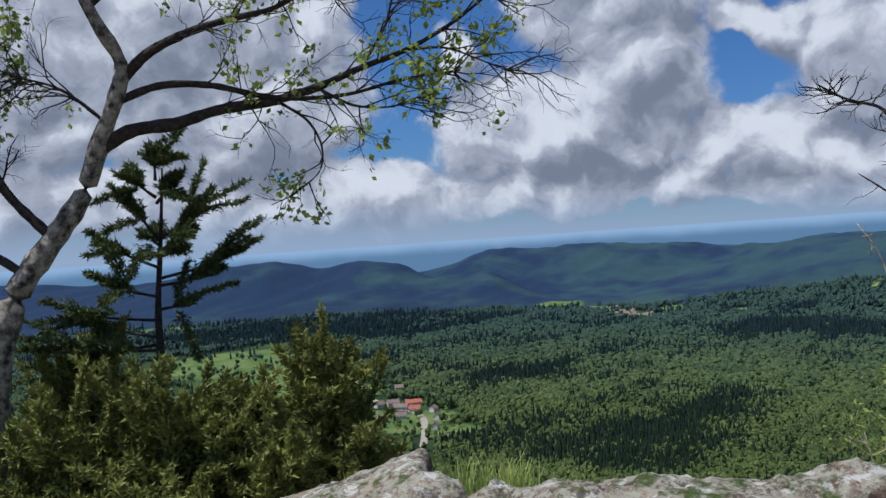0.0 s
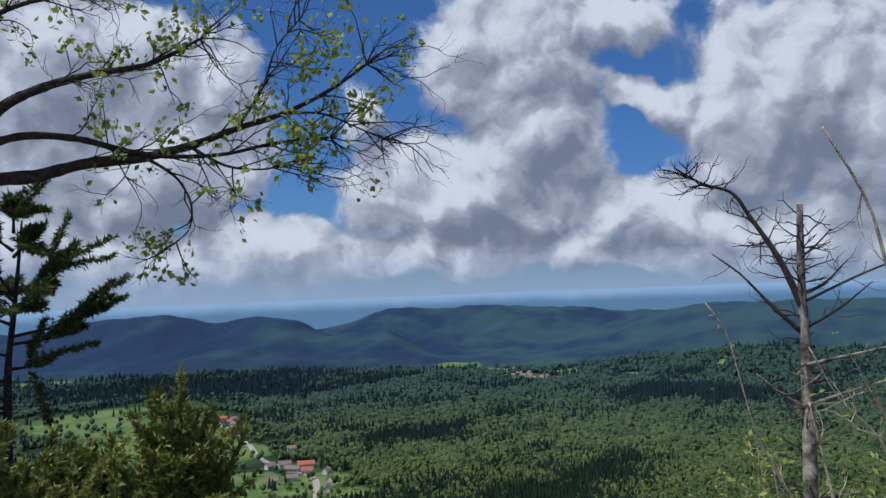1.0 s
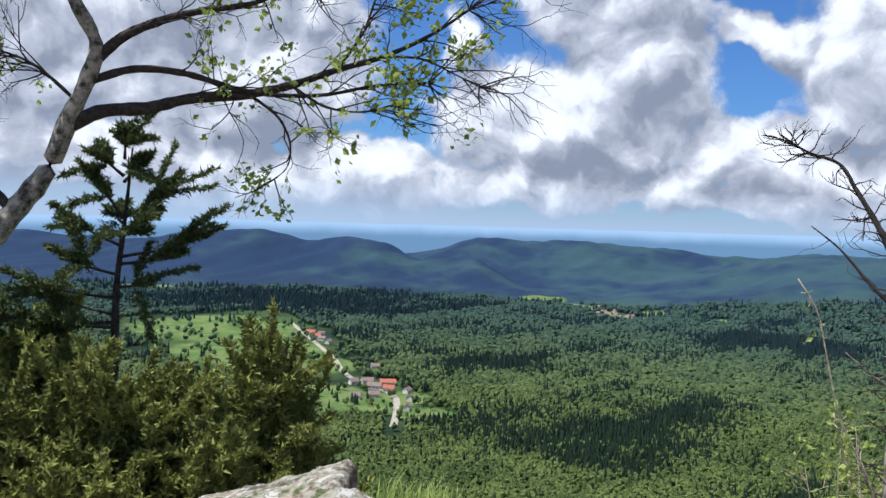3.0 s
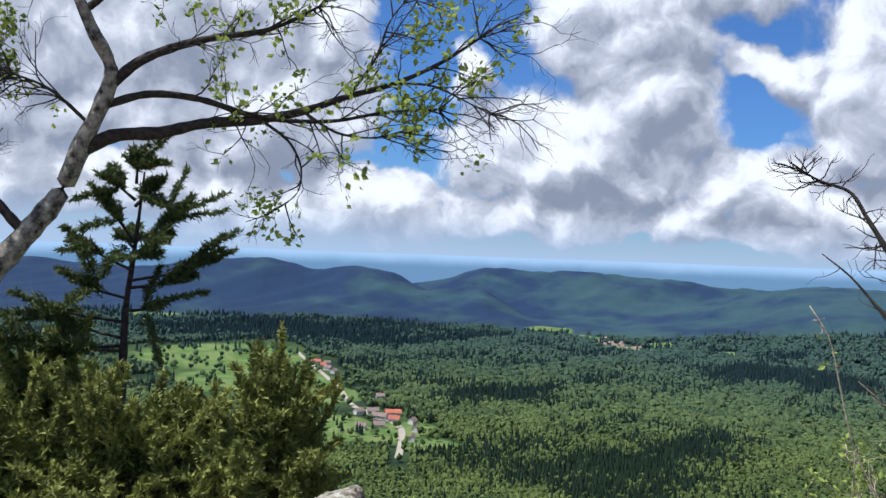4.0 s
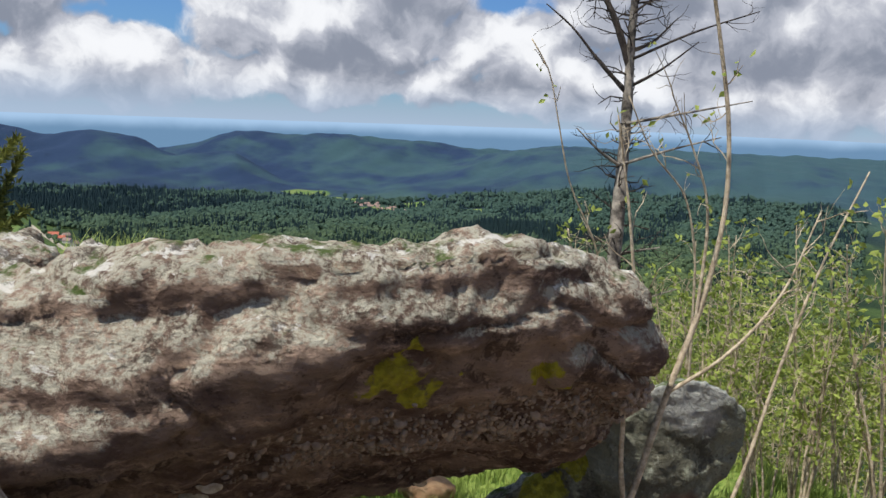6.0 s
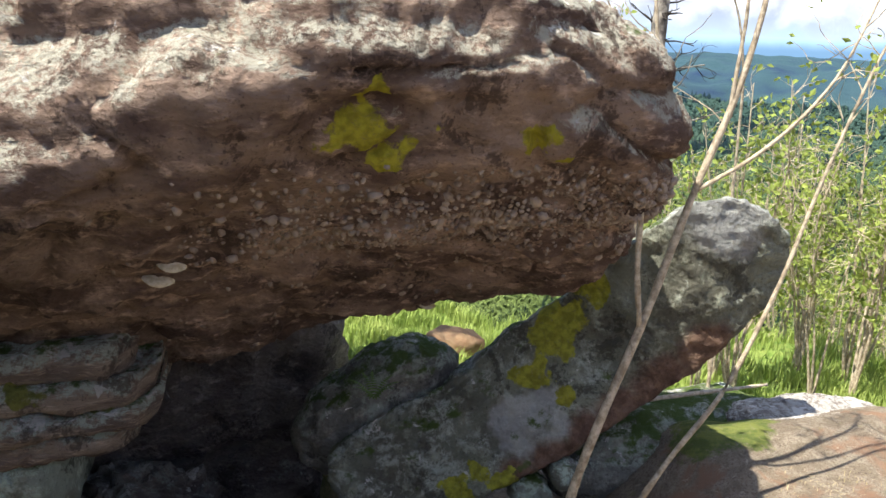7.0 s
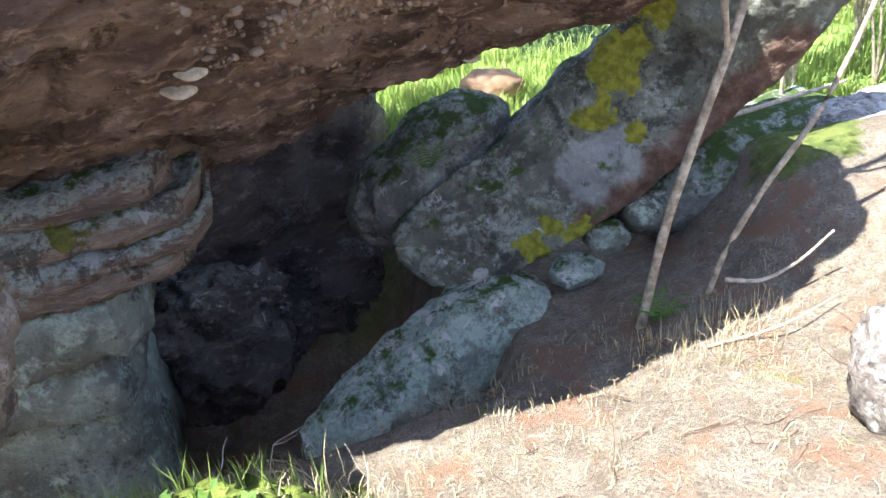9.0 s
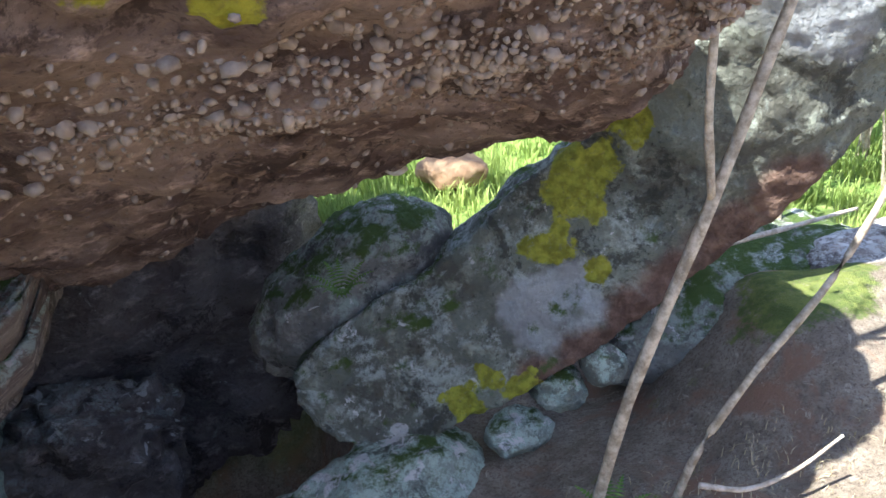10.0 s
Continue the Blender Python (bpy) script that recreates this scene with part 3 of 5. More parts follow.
def build_backdrop():
    """The pale plain and the last low ridges under the horizon, with haze painted in glowing colour."""
    m, tree, bsdf, place = material("hazy_plain")
    sep = tree.nodes.new("ShaderNodeSeparateXYZ")
    tree.links.new(place, sep.inputs[0])
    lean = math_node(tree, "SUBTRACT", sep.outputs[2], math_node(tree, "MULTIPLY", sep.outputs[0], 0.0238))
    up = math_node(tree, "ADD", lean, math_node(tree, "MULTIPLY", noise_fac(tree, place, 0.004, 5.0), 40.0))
    # haze as a glowing gradient, paler towards the skyline
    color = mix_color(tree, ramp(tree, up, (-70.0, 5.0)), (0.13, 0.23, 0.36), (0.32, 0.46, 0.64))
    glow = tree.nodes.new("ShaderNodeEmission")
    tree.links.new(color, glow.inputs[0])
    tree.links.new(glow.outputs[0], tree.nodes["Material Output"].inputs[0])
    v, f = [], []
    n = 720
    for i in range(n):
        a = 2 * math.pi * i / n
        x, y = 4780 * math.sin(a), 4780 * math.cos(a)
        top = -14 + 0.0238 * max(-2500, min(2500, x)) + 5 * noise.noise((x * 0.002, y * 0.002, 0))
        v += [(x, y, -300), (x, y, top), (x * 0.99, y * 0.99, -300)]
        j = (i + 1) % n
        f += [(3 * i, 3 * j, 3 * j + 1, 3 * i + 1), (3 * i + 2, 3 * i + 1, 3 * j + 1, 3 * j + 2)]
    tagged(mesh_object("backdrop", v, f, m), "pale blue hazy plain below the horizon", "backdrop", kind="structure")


build_backdrop()

# ---- the boulders ----


def section(x, *yz):
    return [(x, y, z) for y, z in yz]


BOULDER = [
    section(-2.6, (4.9, 2.0), (4.5, 2.2), (4.3, 2.1), (4.2, 1.9), (4.3, 1.75), (4.5, 1.65), (4.9, 1.5), (5.2, 1.7)),
    section(-1.9, (5.4, 2.0), (4.1, 2.42), (3.85, 2.3), (3.70, 1.95), (3.8, 1.75), (4.1, 1.55), (4.9, 1.1), (5.7, 1.4)),
    section(-0.8, (5.6, 2.1), (3.95, 2.62), (3.62, 2.44), (3.46, 1.92), (3.62, 1.74), (4.0, 1.52), (4.9, 1.0), (5.9, 1.4)),
    section(0.1, (5.6, 1.9), (3.85, 2.63), (3.50, 2.55), (3.32, 2.04), (3.50, 1.84), (3.93, 1.60), (4.95, 0.86), (6.15, 1.3)),
    section(0.8, (5.5, 1.9), (3.58, 2.83), (3.36, 2.74), (3.22, 2.27), (3.42, 2.05), (3.92, 1.69), (5.0, 0.80), (6.2, 1.2)),
    section(1.4, (5.3, 1.9), (3.48, 2.85), (3.27, 2.77), (3.20, 2.46), (3.37, 2.26), (4.0, 1.74), (5.1, 0.94), (6.15, 1.3)),
    section(1.95, (5.2, 1.9), (3.50, 2.85), (3.34, 2.77), (3.28, 2.46), (3.42, 2.22), (4.0, 1.76), (5.06, 1.06), (5.6, 1.4)),
    section(2.4, (5.1, 2.0), (3.60, 2.70), (3.46, 2.62), (3.46, 2.42), (3.56, 2.15), (4.0, 1.78), (5.0, 1.10), (5.4, 1.5)),
    section(2.72, (4.9, 2.1), (3.82, 2.45), (3.74, 2.40), (3.71, 2.26), (3.78, 2.05), (4.05, 1.80), (4.9, 1.17), (5.1, 1.5)),
    section(2.88, (4.6, 2.1), (4.15, 2.22), (4.08, 2.18), (4.05, 2.10), (4.08, 1.98), (4.25, 1.80), (4.6, 1.48), (4.8, 1.7)),
]
boulder = loft_rock("overhanging_boulder", BOULDER, 260, 220, M_BOULDER, 0.085, 1.3, 3.4, 2.0, (-0.10, 0.05), 0.55, 0.55)
tagged(boulder, "huge overhanging sandstone boulder with lichen and yellow patches", "boulder")

# face and back of the leaning slab from its foot to its head
SLAB_EDGES = [
    ((1.50, 4.97, 0.22), (1.50, 4.92, 0.13), 0.12),
    ((1.64, 5.00, 0.38), (1.60, 4.76, 0.04), 0.30),
    ((1.88, 5.03, 0.50), (1.81, 4.66, -0.03), 0.38),
    ((2.09, 5.03, 0.59), (2.09, 4.60, 0.08), 0.40),
    ((2.31, 5.00, 0.78), (2.35, 4.58, 0.18), 0.42),
    ((2.52, 4.98, 0.96), (2.67, 4.60, 0.32), 0.44),
    ((2.80, 4.91, 1.21), (3.08, 4.62, 0.55), 0.44),
    ((3.08, 4.66, 1.60), (3.44, 4.60, 0.80), 0.42),
    ((3.33, 4.51, 1.84), (3.66, 4.57, 1.06), 0.42),
    ((3.57, 4.51, 1.83), (3.82, 4.57, 1.22), 0.38),
    ((3.78, 4.51, 1.70), (3.90, 4.56, 1.43), 0.26),
    ((3.92, 4.58, 1.58), (3.94, 4.58, 1.50), 0.10),
]


def slab_section(top, low, deep):
    t, b = Vector(top), Vector(low)
    back = Vector((0.16, 0.92, -0.36)).normalized() * deep
    mid = (t + b) / 2
    return [tuple(p) for p in (t, t.lerp(b, 0.3) - back * 0.06, t.lerp(b, 0.7) - back * 0.06, b, b + back * 0.5 + Vector((0, 0, -0.02)), b + back, mid + back * 1.15, t + back)]


slab = loft_rock("leaning_slab", [slab_section(*e) for e in SLAB_EDGES], 150, 110, M_SLAB, 0.045, 1.9, 0.0, 7.0, ridged=0.4)
tagged(slab, "grey sandstone slab leaning against the boulder, yellow lichen", "boulder")

mossy = round_rock("mossy_boulder", (1.80, 5.42, 0.34), (0.57, 0.34, 0.30), (0, -32, 0), M_MOSSY, 0.06, 2.2, 5, 3.0, 0.8)
tagged(mossy, "rounded moss-covered boulder wedged behind the slab", "boulder")
layers = empty("layered_outcrop", (-0.5, 4.9, -0.9), "layered brown and pale green sandstone outcrop below the overhang", "outcrop")
for k, (top, low, front, end) in enumerate(((1.40, 1.12, 4.62, 0.42), (1.14, 0.98, 4.37, 0.56), (1.00, 0.86, 4.33, 0.67), (0.88, 0.74, 4.30, 0.66), (0.76, 0.60, 4.34, 0.56), (0.62, 0.25, 4.36, 0.26), (0.28, -0.10, 4.44, 0.12), (-0.07, -0.95, 4.54, 0.08))):
    mid = (top + low) / 2
    bed = loft_rock(
        "rock_bed",
        [[(x, 5.7, low), (x, front + f, low), (x, front + f - 0.02, mid), (x, front + f + 0.02, top), (x, 5.7, top), (x, 5.8, mid)]
         for x, f in ((-2.3, 0.1), (-1.2, 0.0), (-0.4, 0.02), (end - 0.45, 0.0), (end - 0.22, 0.03), (end - 0.07, 0.10), (end - 0.02, 0.25))],
        80, 64, M_LAYERS if k not in (5, 6, 7) else M_PALEROCK, 0.05, 2.4, 7.0 if k < 5 else 0.0, 50.0 + k, (-0.12, 0.0), 0.4, 0.3)
    under(bed, layers)
near_rock = round_rock("grey_boulder", (-0.22, 3.05, 1.55), (0.52, 0.42, 0.62), (8, 14, 20), M_GREYROCK, 0.08, 1.9, 6, 5.0, 0.8)
tagged(near_rock, "rough grey lichened boulder beside the overhang", "boulder")
red_rock = round_rock("red_rock", (-0.14, 2.74, 1.05), (0.30, 0.25, 0.46), (5, 8, 30), M_REDROCK, 0.06, 2.6, 5, 9.0, 0.75)
tagged(red_rock, "reddish sandstone block with pale lichen on the bank", "rock")
pale = loft_rock(
    "pale_rock",
    [[(x, y - w, z - 0.5), (x, y - w * 0.8, z - 0.12), (x, y - w * 0.3, z), (x, y + w * 0.5, z - 0.03), (x + 0.1, y + w, z - 0.4), (x, y, z - 0.7)]
     for x, y, z, w in ((0.80, 4.35, -0.42, 0.12), (0.95, 4.4, -0.30, 0.30), (1.4, 4.5, -0.10, 0.36), (1.75, 4.6, 0.04, 0.36), (2.05, 4.6, 0.06, 0.34), (2.18, 4.6, -0.02, 0.26), (2.28, 4.6, -0.2, 0.1))],
    90, 80, M_PALEROCK, 0.05, 2.2, 0.0, 13.0)
tagged(pale, "pale green-grey rock at the mouth of the hollow", "rock")
for c, s, seed in (((2.40, 4.62, -0.02), (0.17, 0.12, 0.07), 1.0), ((2.62, 4.72, 0.10), (0.12, 0.12, 0.10), 2.0), ((2.80, 4.66, 0.22), (0.10, 0.10, 0.08), 3.0)):
    tagged(round_rock("small_stone", c, s, (10, 5, 30 * seed), M_PALEROCK, 0.03, 5.0, 4, seed, 0.8), "small pale stone lying under the leaning slab", "stone", "stones under the slab")
bank = round_rock("bank_rock", (3.70, 5.02, 0.12), (0.92, 0.44, 0.34), (0, -3, -6), M_MOSSY, 0.06, 1.8, 5, 21.0, 0.8)
tagged(bank, "low mossy rock in the bank under the slab", "rock")
flat = round_rock("flat_rock", (4.45, 4.75, 0.36), (0.60, 0.32, 0.15), (3, 2, 6), M_GREYROCK, 0.04, 2.4, 5, 23.0, 0.7)
tagged(flat, "flat pale rock lying in the sun on the bank", "rock")
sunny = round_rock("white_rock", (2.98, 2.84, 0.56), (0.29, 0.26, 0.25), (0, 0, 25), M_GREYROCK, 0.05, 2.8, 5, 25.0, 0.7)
tagged(round_rock("sandy_rock", (2.80, 7.35, -0.04), (0.26, 0.20, 0.11), (0, 6, 10), plain_material("sandy_stone", (0.25, 0.14, 0.075), (0.38, 0.25, 0.14), 6.0, 0.9, 0.8, distance=0.03), 0.05, 2.6, 4, 71.0, 0.8), "orange-brown stone in the grass behind the rocks", "rock")
tagged(sunny, "white sunlit rock with a mossy top", "rock")
tagged(round_rock("step_stone", (1.38, 2.66, 0.44), (0.24, 0.14, 0.07), (4, 3, 8), M_GREYROCK, 0.03, 3.0, 4, 27.0, 0.6), "flat pale stone set in the needle litter", "stone")
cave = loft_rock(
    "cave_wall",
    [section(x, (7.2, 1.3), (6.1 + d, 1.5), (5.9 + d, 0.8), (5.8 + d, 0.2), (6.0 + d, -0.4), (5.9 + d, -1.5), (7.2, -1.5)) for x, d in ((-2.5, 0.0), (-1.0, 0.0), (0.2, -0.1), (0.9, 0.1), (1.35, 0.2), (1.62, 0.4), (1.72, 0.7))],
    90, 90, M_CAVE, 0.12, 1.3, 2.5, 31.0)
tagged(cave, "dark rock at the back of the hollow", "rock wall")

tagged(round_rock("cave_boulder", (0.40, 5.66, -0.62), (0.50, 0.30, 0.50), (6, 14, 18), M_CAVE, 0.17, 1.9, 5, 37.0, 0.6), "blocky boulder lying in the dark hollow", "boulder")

# ---- top blocks, pebbles and fungi of the boulder ----
wedge = loft_rock(
    "wedge_block",
    [[(x, 4.22 + f, z - 0.05), (x, 4.30 + f, z), (x, 4.75, z - 0.02), (x, 5.0, z - 0.2), (x, 4.9, z - 0.6), (x, 4.25, z - 0.6)] for x, z, f in ((-0.80, 2.40, 0.1), (-0.55, 2.49, 0.02), (-0.28, 2.58, 0.0), (-0.08, 2.65, 0.0), (0.0, 2.665, 0.0), (0.03, 2.64, 0.02), (0.04, 2.50, 0.1))],
    60, 60, M_BOULDER, 0.03, 2.6, 0.0, 41.0, ridged=0.3)
tagged(wedge, "square-edged pale rock wedged behind the boulder", "rock")
tagged(round_rock("round_block", (0.06, 3.98, 2.60), (0.17, 0.22, 0.10), (0, 4, -5), M_BOULDER, 0.035, 2.9, 5, 43.0, 0.65), "blunt rounded block on top of the boulder", "rock")


def ico(level=1):
    bm = bmesh.new()
    bmesh.ops.create_icosphere(bm, subdivisions=level, radius=1.0)
    v = np.array([x.co for x in bm.verts])
    f = np.array([[q.index for q in x.verts] for x in bm.faces])
    bm.free()
    return v, f


def build_pebbles():
    rng = np.random.default_rng(5)
    me = boulder.data
    n = len(me.polygons)
    c, q = np.empty(n * 3), np.empty(n * 3)
    me.polygons.foreach_get("center", c)
    me.polygons.foreach_get("normal", q)
    c, q = c.reshape(-1, 3), q.reshape(-1, 3)
    ball, tri = ico(1)
    ok = np.where((q[:, 2] < -0.05) & (q[:, 1] < 0.2) & (c[:, 0] > 0.1) & (c[:, 0] < 2.85) & (c[:, 1] < 5.0) & (c[:, 2] < 2.15))[0]
    # the conglomerate bed is richest in a band across the face
    band = np.exp(-(((c[ok, 2] - 1.88 - 0.05 * (c[ok, 0] - 1.8)) / 0.17) ** 2)) * step(0.75, 1.5, c[ok, 0]) + 0.03 * step(0.4, 0.9, c[ok, 0])
    pick = rng.choice(ok, 2300, p=band / band.sum())
    pieces = []
    for i in pick:
        size = min(0.034, rng.lognormal(-4.45, 0.48)) * (0.9 if c[i, 1] < 4.3 else 0.8)
        axes = rng.normal(size=(3, 3))
        m = np.linalg.qr(axes)[0] * np.array([1.0, 0.8, 0.55]) * size
        v = (ball * rng.uniform(0.85, 1.15, (len(ball), 1))) @ m.T
        pieces.append((v + c[i] + q[i] * size * 0.12, tri))
    ob = under(fast_mesh("conglomerate", *merged(pieces), M_PEBBLE, smooth=True), boulder)
    tagged(ob, "pale quartz pebbles set in the conglomerate", kind="stuff")


build_pebbles()


def bracket(at, size, turn):
    """A shelf of fungus: a half disc with a thick, wavy rim."""
    bm = bmesh.new()
    rows = []
    for r, z in ((0.15, 0.25), (0.6, 0.22), (0.92, 0.10), (1.0, 0.0), (0.9, -0.10), (0.4, -0.12), (0.15, -0.1)):
        rows.append([bm.verts.new((size * r * (1 + 0.08 * math.sin(5 * a)) * math.cos(a), -size * r * 0.8 * math.sin(a), size * z)) for a in np.linspace(0, math.pi, 15)])
    for a, b in zip(rows, rows[1:]):
        for i in range(14):
            bm.faces.new((a[i], a[i + 1], b[i + 1], b[i]))
    bm.transform(pose(*at, *turn))
    me = bpy.data.meshes.new("bracket_fungus")
    bm.to_mesh(me)
    bm.free()
    me.materials.append(M_FUNGUS)
    me.shade_smooth()
    return new("bracket_fungus", me)


for at, size in (((0.80, 3.90, 1.69), 0.055), ((0.74, 3.98, 1.61), 0.06), ((0.42, 3.95, 1.66), 0.035), ((2.02, 5.0, 1.13), 0.05)):
    tagged(bracket(at, size, (35, 8, 0)), "cream bracket fungus growing on the overhang", "fungus", "fungi on the overhang")

# ---- trees near the camera ----


def twig_lines(rng, start, way, length, radius, depth, droop=0.0, spread=0.7, bits=4):
    """Lines of a branching twig: [(points, r0, r1, depth)] and its tips."""
    n = 5
    p, d = np.array(start, float), np.array(way, float) / np.linalg.norm(way)
    pts = [p.copy()]
    for i in range(n - 1):
        d = d + rng.normal(0, 0.22, 3) + np.array([0, 0, -droop + 0.04])
        d /= np.linalg.norm(d)
        p = p + d * length / (n - 1)
        pts.append(p.copy())
    lines, tips = [(pts, radius, radius * 0.45, depth)], [(pts[-1], d)]
    if depth > 0:
        for _ in range(bits):
            k = rng.integers(1, n)
            side = rng.normal(0, 1, 3)
            side -= d * side.dot(d)
            w = d * 0.8 + spread * side / np.linalg.norm(side)
            l2, t2 = twig_lines(rng, pts[k], w, length * rng.uniform(0.4, 0.7), radius * 0.55, depth - 1, droop, spread, bits)
            lines += l2
            tips += t2
    return lines, tips


def wood(lines):
    return merged([tube(p, np.linspace(a, b, len(p)), 3 if a < 0.006 else 5) for p, a, b, _ in lines])


def leaves_at(rng, tips, per, size, scatter, stretch=1.6):
    """Small pointed, folded leaves round the tips."""
    vs, fs = [], []
    for p, d in tips:
        for _ in range(per):
            c = p + rng.normal(0, scatter, 3)
            a = d * 0.6 + rng.normal(0, 0.8, 3)
            a /= np.linalg.norm(a)
            b = np.cross(a, rng.normal(0, 1, 3))
            b /= np.linalg.norm(b) + 1e-9
            u = np.cross(a, b)
            s = size * rng.uniform(0.6, 1.3)
            k = len(vs) * 4
            vs.append([c - a * s * 0.1, c + a * s * 0.45 + b * s / stretch * 0.5 + u * s * 0.1, c + a * s, c + a * s * 0.45 - b * s / stretch * 0.5 + u * s * 0.1])
            fs += [(k, k + 1, k + 2), (k, k + 2, k + 3)]
    return np.array(vs).reshape(-1, 3), np.array(fs)


def limb_part(name, line, r0, r1, mat, parent, sides=8, rng=None, n=None, power=1.0, label=""):
    p = smooth_line(line, n or 6 * len(line))
    t = np.linspace(0, 1, len(p)) ** power
    ob = under(fast_mesh(name, *tube(p, r0 + (r1 - r0) * t, sides, 0.10, rng), mat, smooth=True), parent)
    if label:
        tagged(ob, label)
    return p


def along(p, f):
    i = min(len(p) - 2, int(f * (len(p) - 1)))
    d = p[i + 1] - p[i]
    return p[i], d / np.linalg.norm(d)


def leafy_tree():
    rng = np.random.default_rng(11)
    tree = empty("birch_tree", (-3.15, 5.85, 1.2), "mottled birch with spreading limbs and sparse young leaves", "tree")
    trunk = limb_part("trunk", [(-3.15, 5.85, 1.1), (-3.0, 5.9, 2.5), (-2.91, 5.93, 3.19), (-2.80, 6.0, 3.55), (-2.61, 6.11, 3.87), (-2.39, 6.19, 4.23), (-2.27, 6.2, 4.57), (-2.13, 6.2, 4.91), (-2.08, 6.19, 5.08), (-2.2, 6.07, 5.4), (-2.4, 6.0, 5.9), (-2.5, 6.0, 6.6)], 0.14, 0.02, M_BARK, tree, 12, rng, label="pale mottled trunk")
    limbs = [
        ([(-2.30, 6.2, 4.50), (-2.10, 6.25, 4.64), (-1.75, 6.35, 4.71), (-1.49, 6.43, 4.80), (-1.05, 6.5, 4.87), (-0.75, 6.55, 4.96), (-0.40, 6.57, 5.10), (-0.05, 6.57, 5.22), (0.31, 6.53, 5.40), (0.62, 6.5, 5.62)], 0.056, 0.009, 15),
        ([(-2.12, 6.2, 4.98), (-1.90, 6.22, 5.20), (-1.67, 6.27, 5.33), (-1.39, 6.32, 5.43), (-1.0, 6.38, 5.53), (-0.6, 6.4, 5.75)], 0.044, 0.009, 14),
        ([(-2.16, 6.2, 4.85), (-1.85, 6.3, 4.98), (-1.5, 6.38, 4.98), (-1.15, 6.45, 4.90), (-0.95, 6.5, 4.88), (-0.5, 6.55, 4.90), (-0.1, 6.6, 5.0), (0.35, 6.6, 5.05)], 0.032, 0.007, 13),
        ([(-1.05, 6.5, 4.87), (-0.80, 6.5, 4.68), (-0.72, 6.5, 4.5), (-0.74, 6.5, 4.33), (-0.85, 6.5, 4.22)], 0.014, 0.004, 5),
        ([(-0.75, 6.55, 4.96), (-0.45, 6.5, 4.8), (-0.2, 6.5, 4.78), (0.05, 6.5, 4.85)], 0.014, 0.004, 7),
        ([(-0.40, 6.57, 5.10), (-0.2, 6.5, 5.4), (-0.1, 6.5, 5.7), (0.1, 6.5, 5.95)], 0.014, 0.004, 9),
        ([(-0.05, 6.57, 5.22), (0.25, 6.5, 5.2), (0.5, 6.5, 5.1), (0.72, 6.5, 5.0)], 0.012, 0.004, 8),
        ([(-2.6, 6.1, 3.9), (-2.9, 6.0, 4.3), (-3.0, 5.95, 4.7), (-2.95, 5.9, 5.1), (-3.1, 5.9, 5.5)], 0.04, 0.009, 22),
        ([(-2.75, 6.0, 3.65), (-3.2, 6.0, 3.95), (-3.6, 6.0, 4.15)], 0.035, 0.01, 14),
        ([(-2.25, 6.05, 5.5), (-1.9, 6.1, 5.8), (-1.4, 6.2, 6.0)], 0.028, 0.008, 12),
        ([(-2.35, 6.0, 5.7), (-2.7, 6.0, 6.0), (-3.1, 6.0, 6.2)], 0.028, 0.008, 14),
        ([(-2.2, 6.2, 4.7), (-2.5, 6.1, 4.95), (-2.8, 6.1, 5.05)], 0.016, 0.005, 12),
    ]
    lines, tips = [], []
    for line, r0, r1, count in limbs:
        p = limb_part("limb", line, r0, r1, M_DARKBARK, tree, 7, rng)
        for k in range(int(count * 1.5)):
            f = 0.25 + 0.75 * (k + rng.random()) / count
            at, d = along(p, min(f, 0.99))
            side = rng.normal(0, 1, 3) * (1, 0.7, 1)
            l, t = twig_lines(rng, at, d * 0.9 + side * 0.55, rng.uniform(0.22, 0.5), 0.007, 2, 0.05, 0.7, 3)
            lines += l
            tips += t
    tagged(under(fast_mesh("fine_branching", *wood(lines), M_DARKBARK), tree), kind="stuff")
    tuft = [np.array((rng.uniform(-3.6, 0.8), rng.uniform(5.8, 6.7), rng.uniform(4.0, 6.2))) for _ in range(150)]
    keep = [t for t in tips if min(np.linalg.norm(c - t[0]) for c in tuft) < 0.17 + 0.05 * rng.random()]
    crown = tagged(under(fast_mesh("leaves", *leaves_at(rng, keep, 3, 0.055, 0.028, 1.35), M_LEAF), tree), kind="stuff")
    tagged(crown, "small fresh yellow-green leaves", kind="stuff")


def needle_spray(rng, line, length, per, width=0.008, droop=0.0):
    """Needled shoots along a line: side shoots set with narrow needles."""
    vs, fs = [], []
    p = smooth_line(line, 24)
    n = len(p)
    for i in range(2, n):
        d = p[i] - p[i - 1]
        d /= np.linalg.norm(d)
        for s in (-1, 1):
            side = np.cross(d, (0, 0, 1.0)) * s + rng.normal(0, 0.25, 3) + d * 0.9 + np.array([0, 0, 0.15 - droop])
            side /= np.linalg.norm(side)
            reach = length * (1 - 0.65 * i / n) * rng.uniform(0.5, 1.1)
            for j in range(per):
                c = p[i] + side * reach * (j + rng.random()) / per
                a = side * 0.7 + rng.normal(0, 0.55, 3)
                a /= np.linalg.norm(a)
                b = np.cross(a, rng.normal(0, 1, 3))
                b *= width / (np.linalg.norm(b) + 1e-9)
                k = len(vs) * 3
                vs.append([c - b, c + b, c + a * rng.uniform(0.035, 0.065)])
                fs.append((k, k + 1, k + 2))
    return np.array(vs).reshape(-1, 3), np.array(fs)


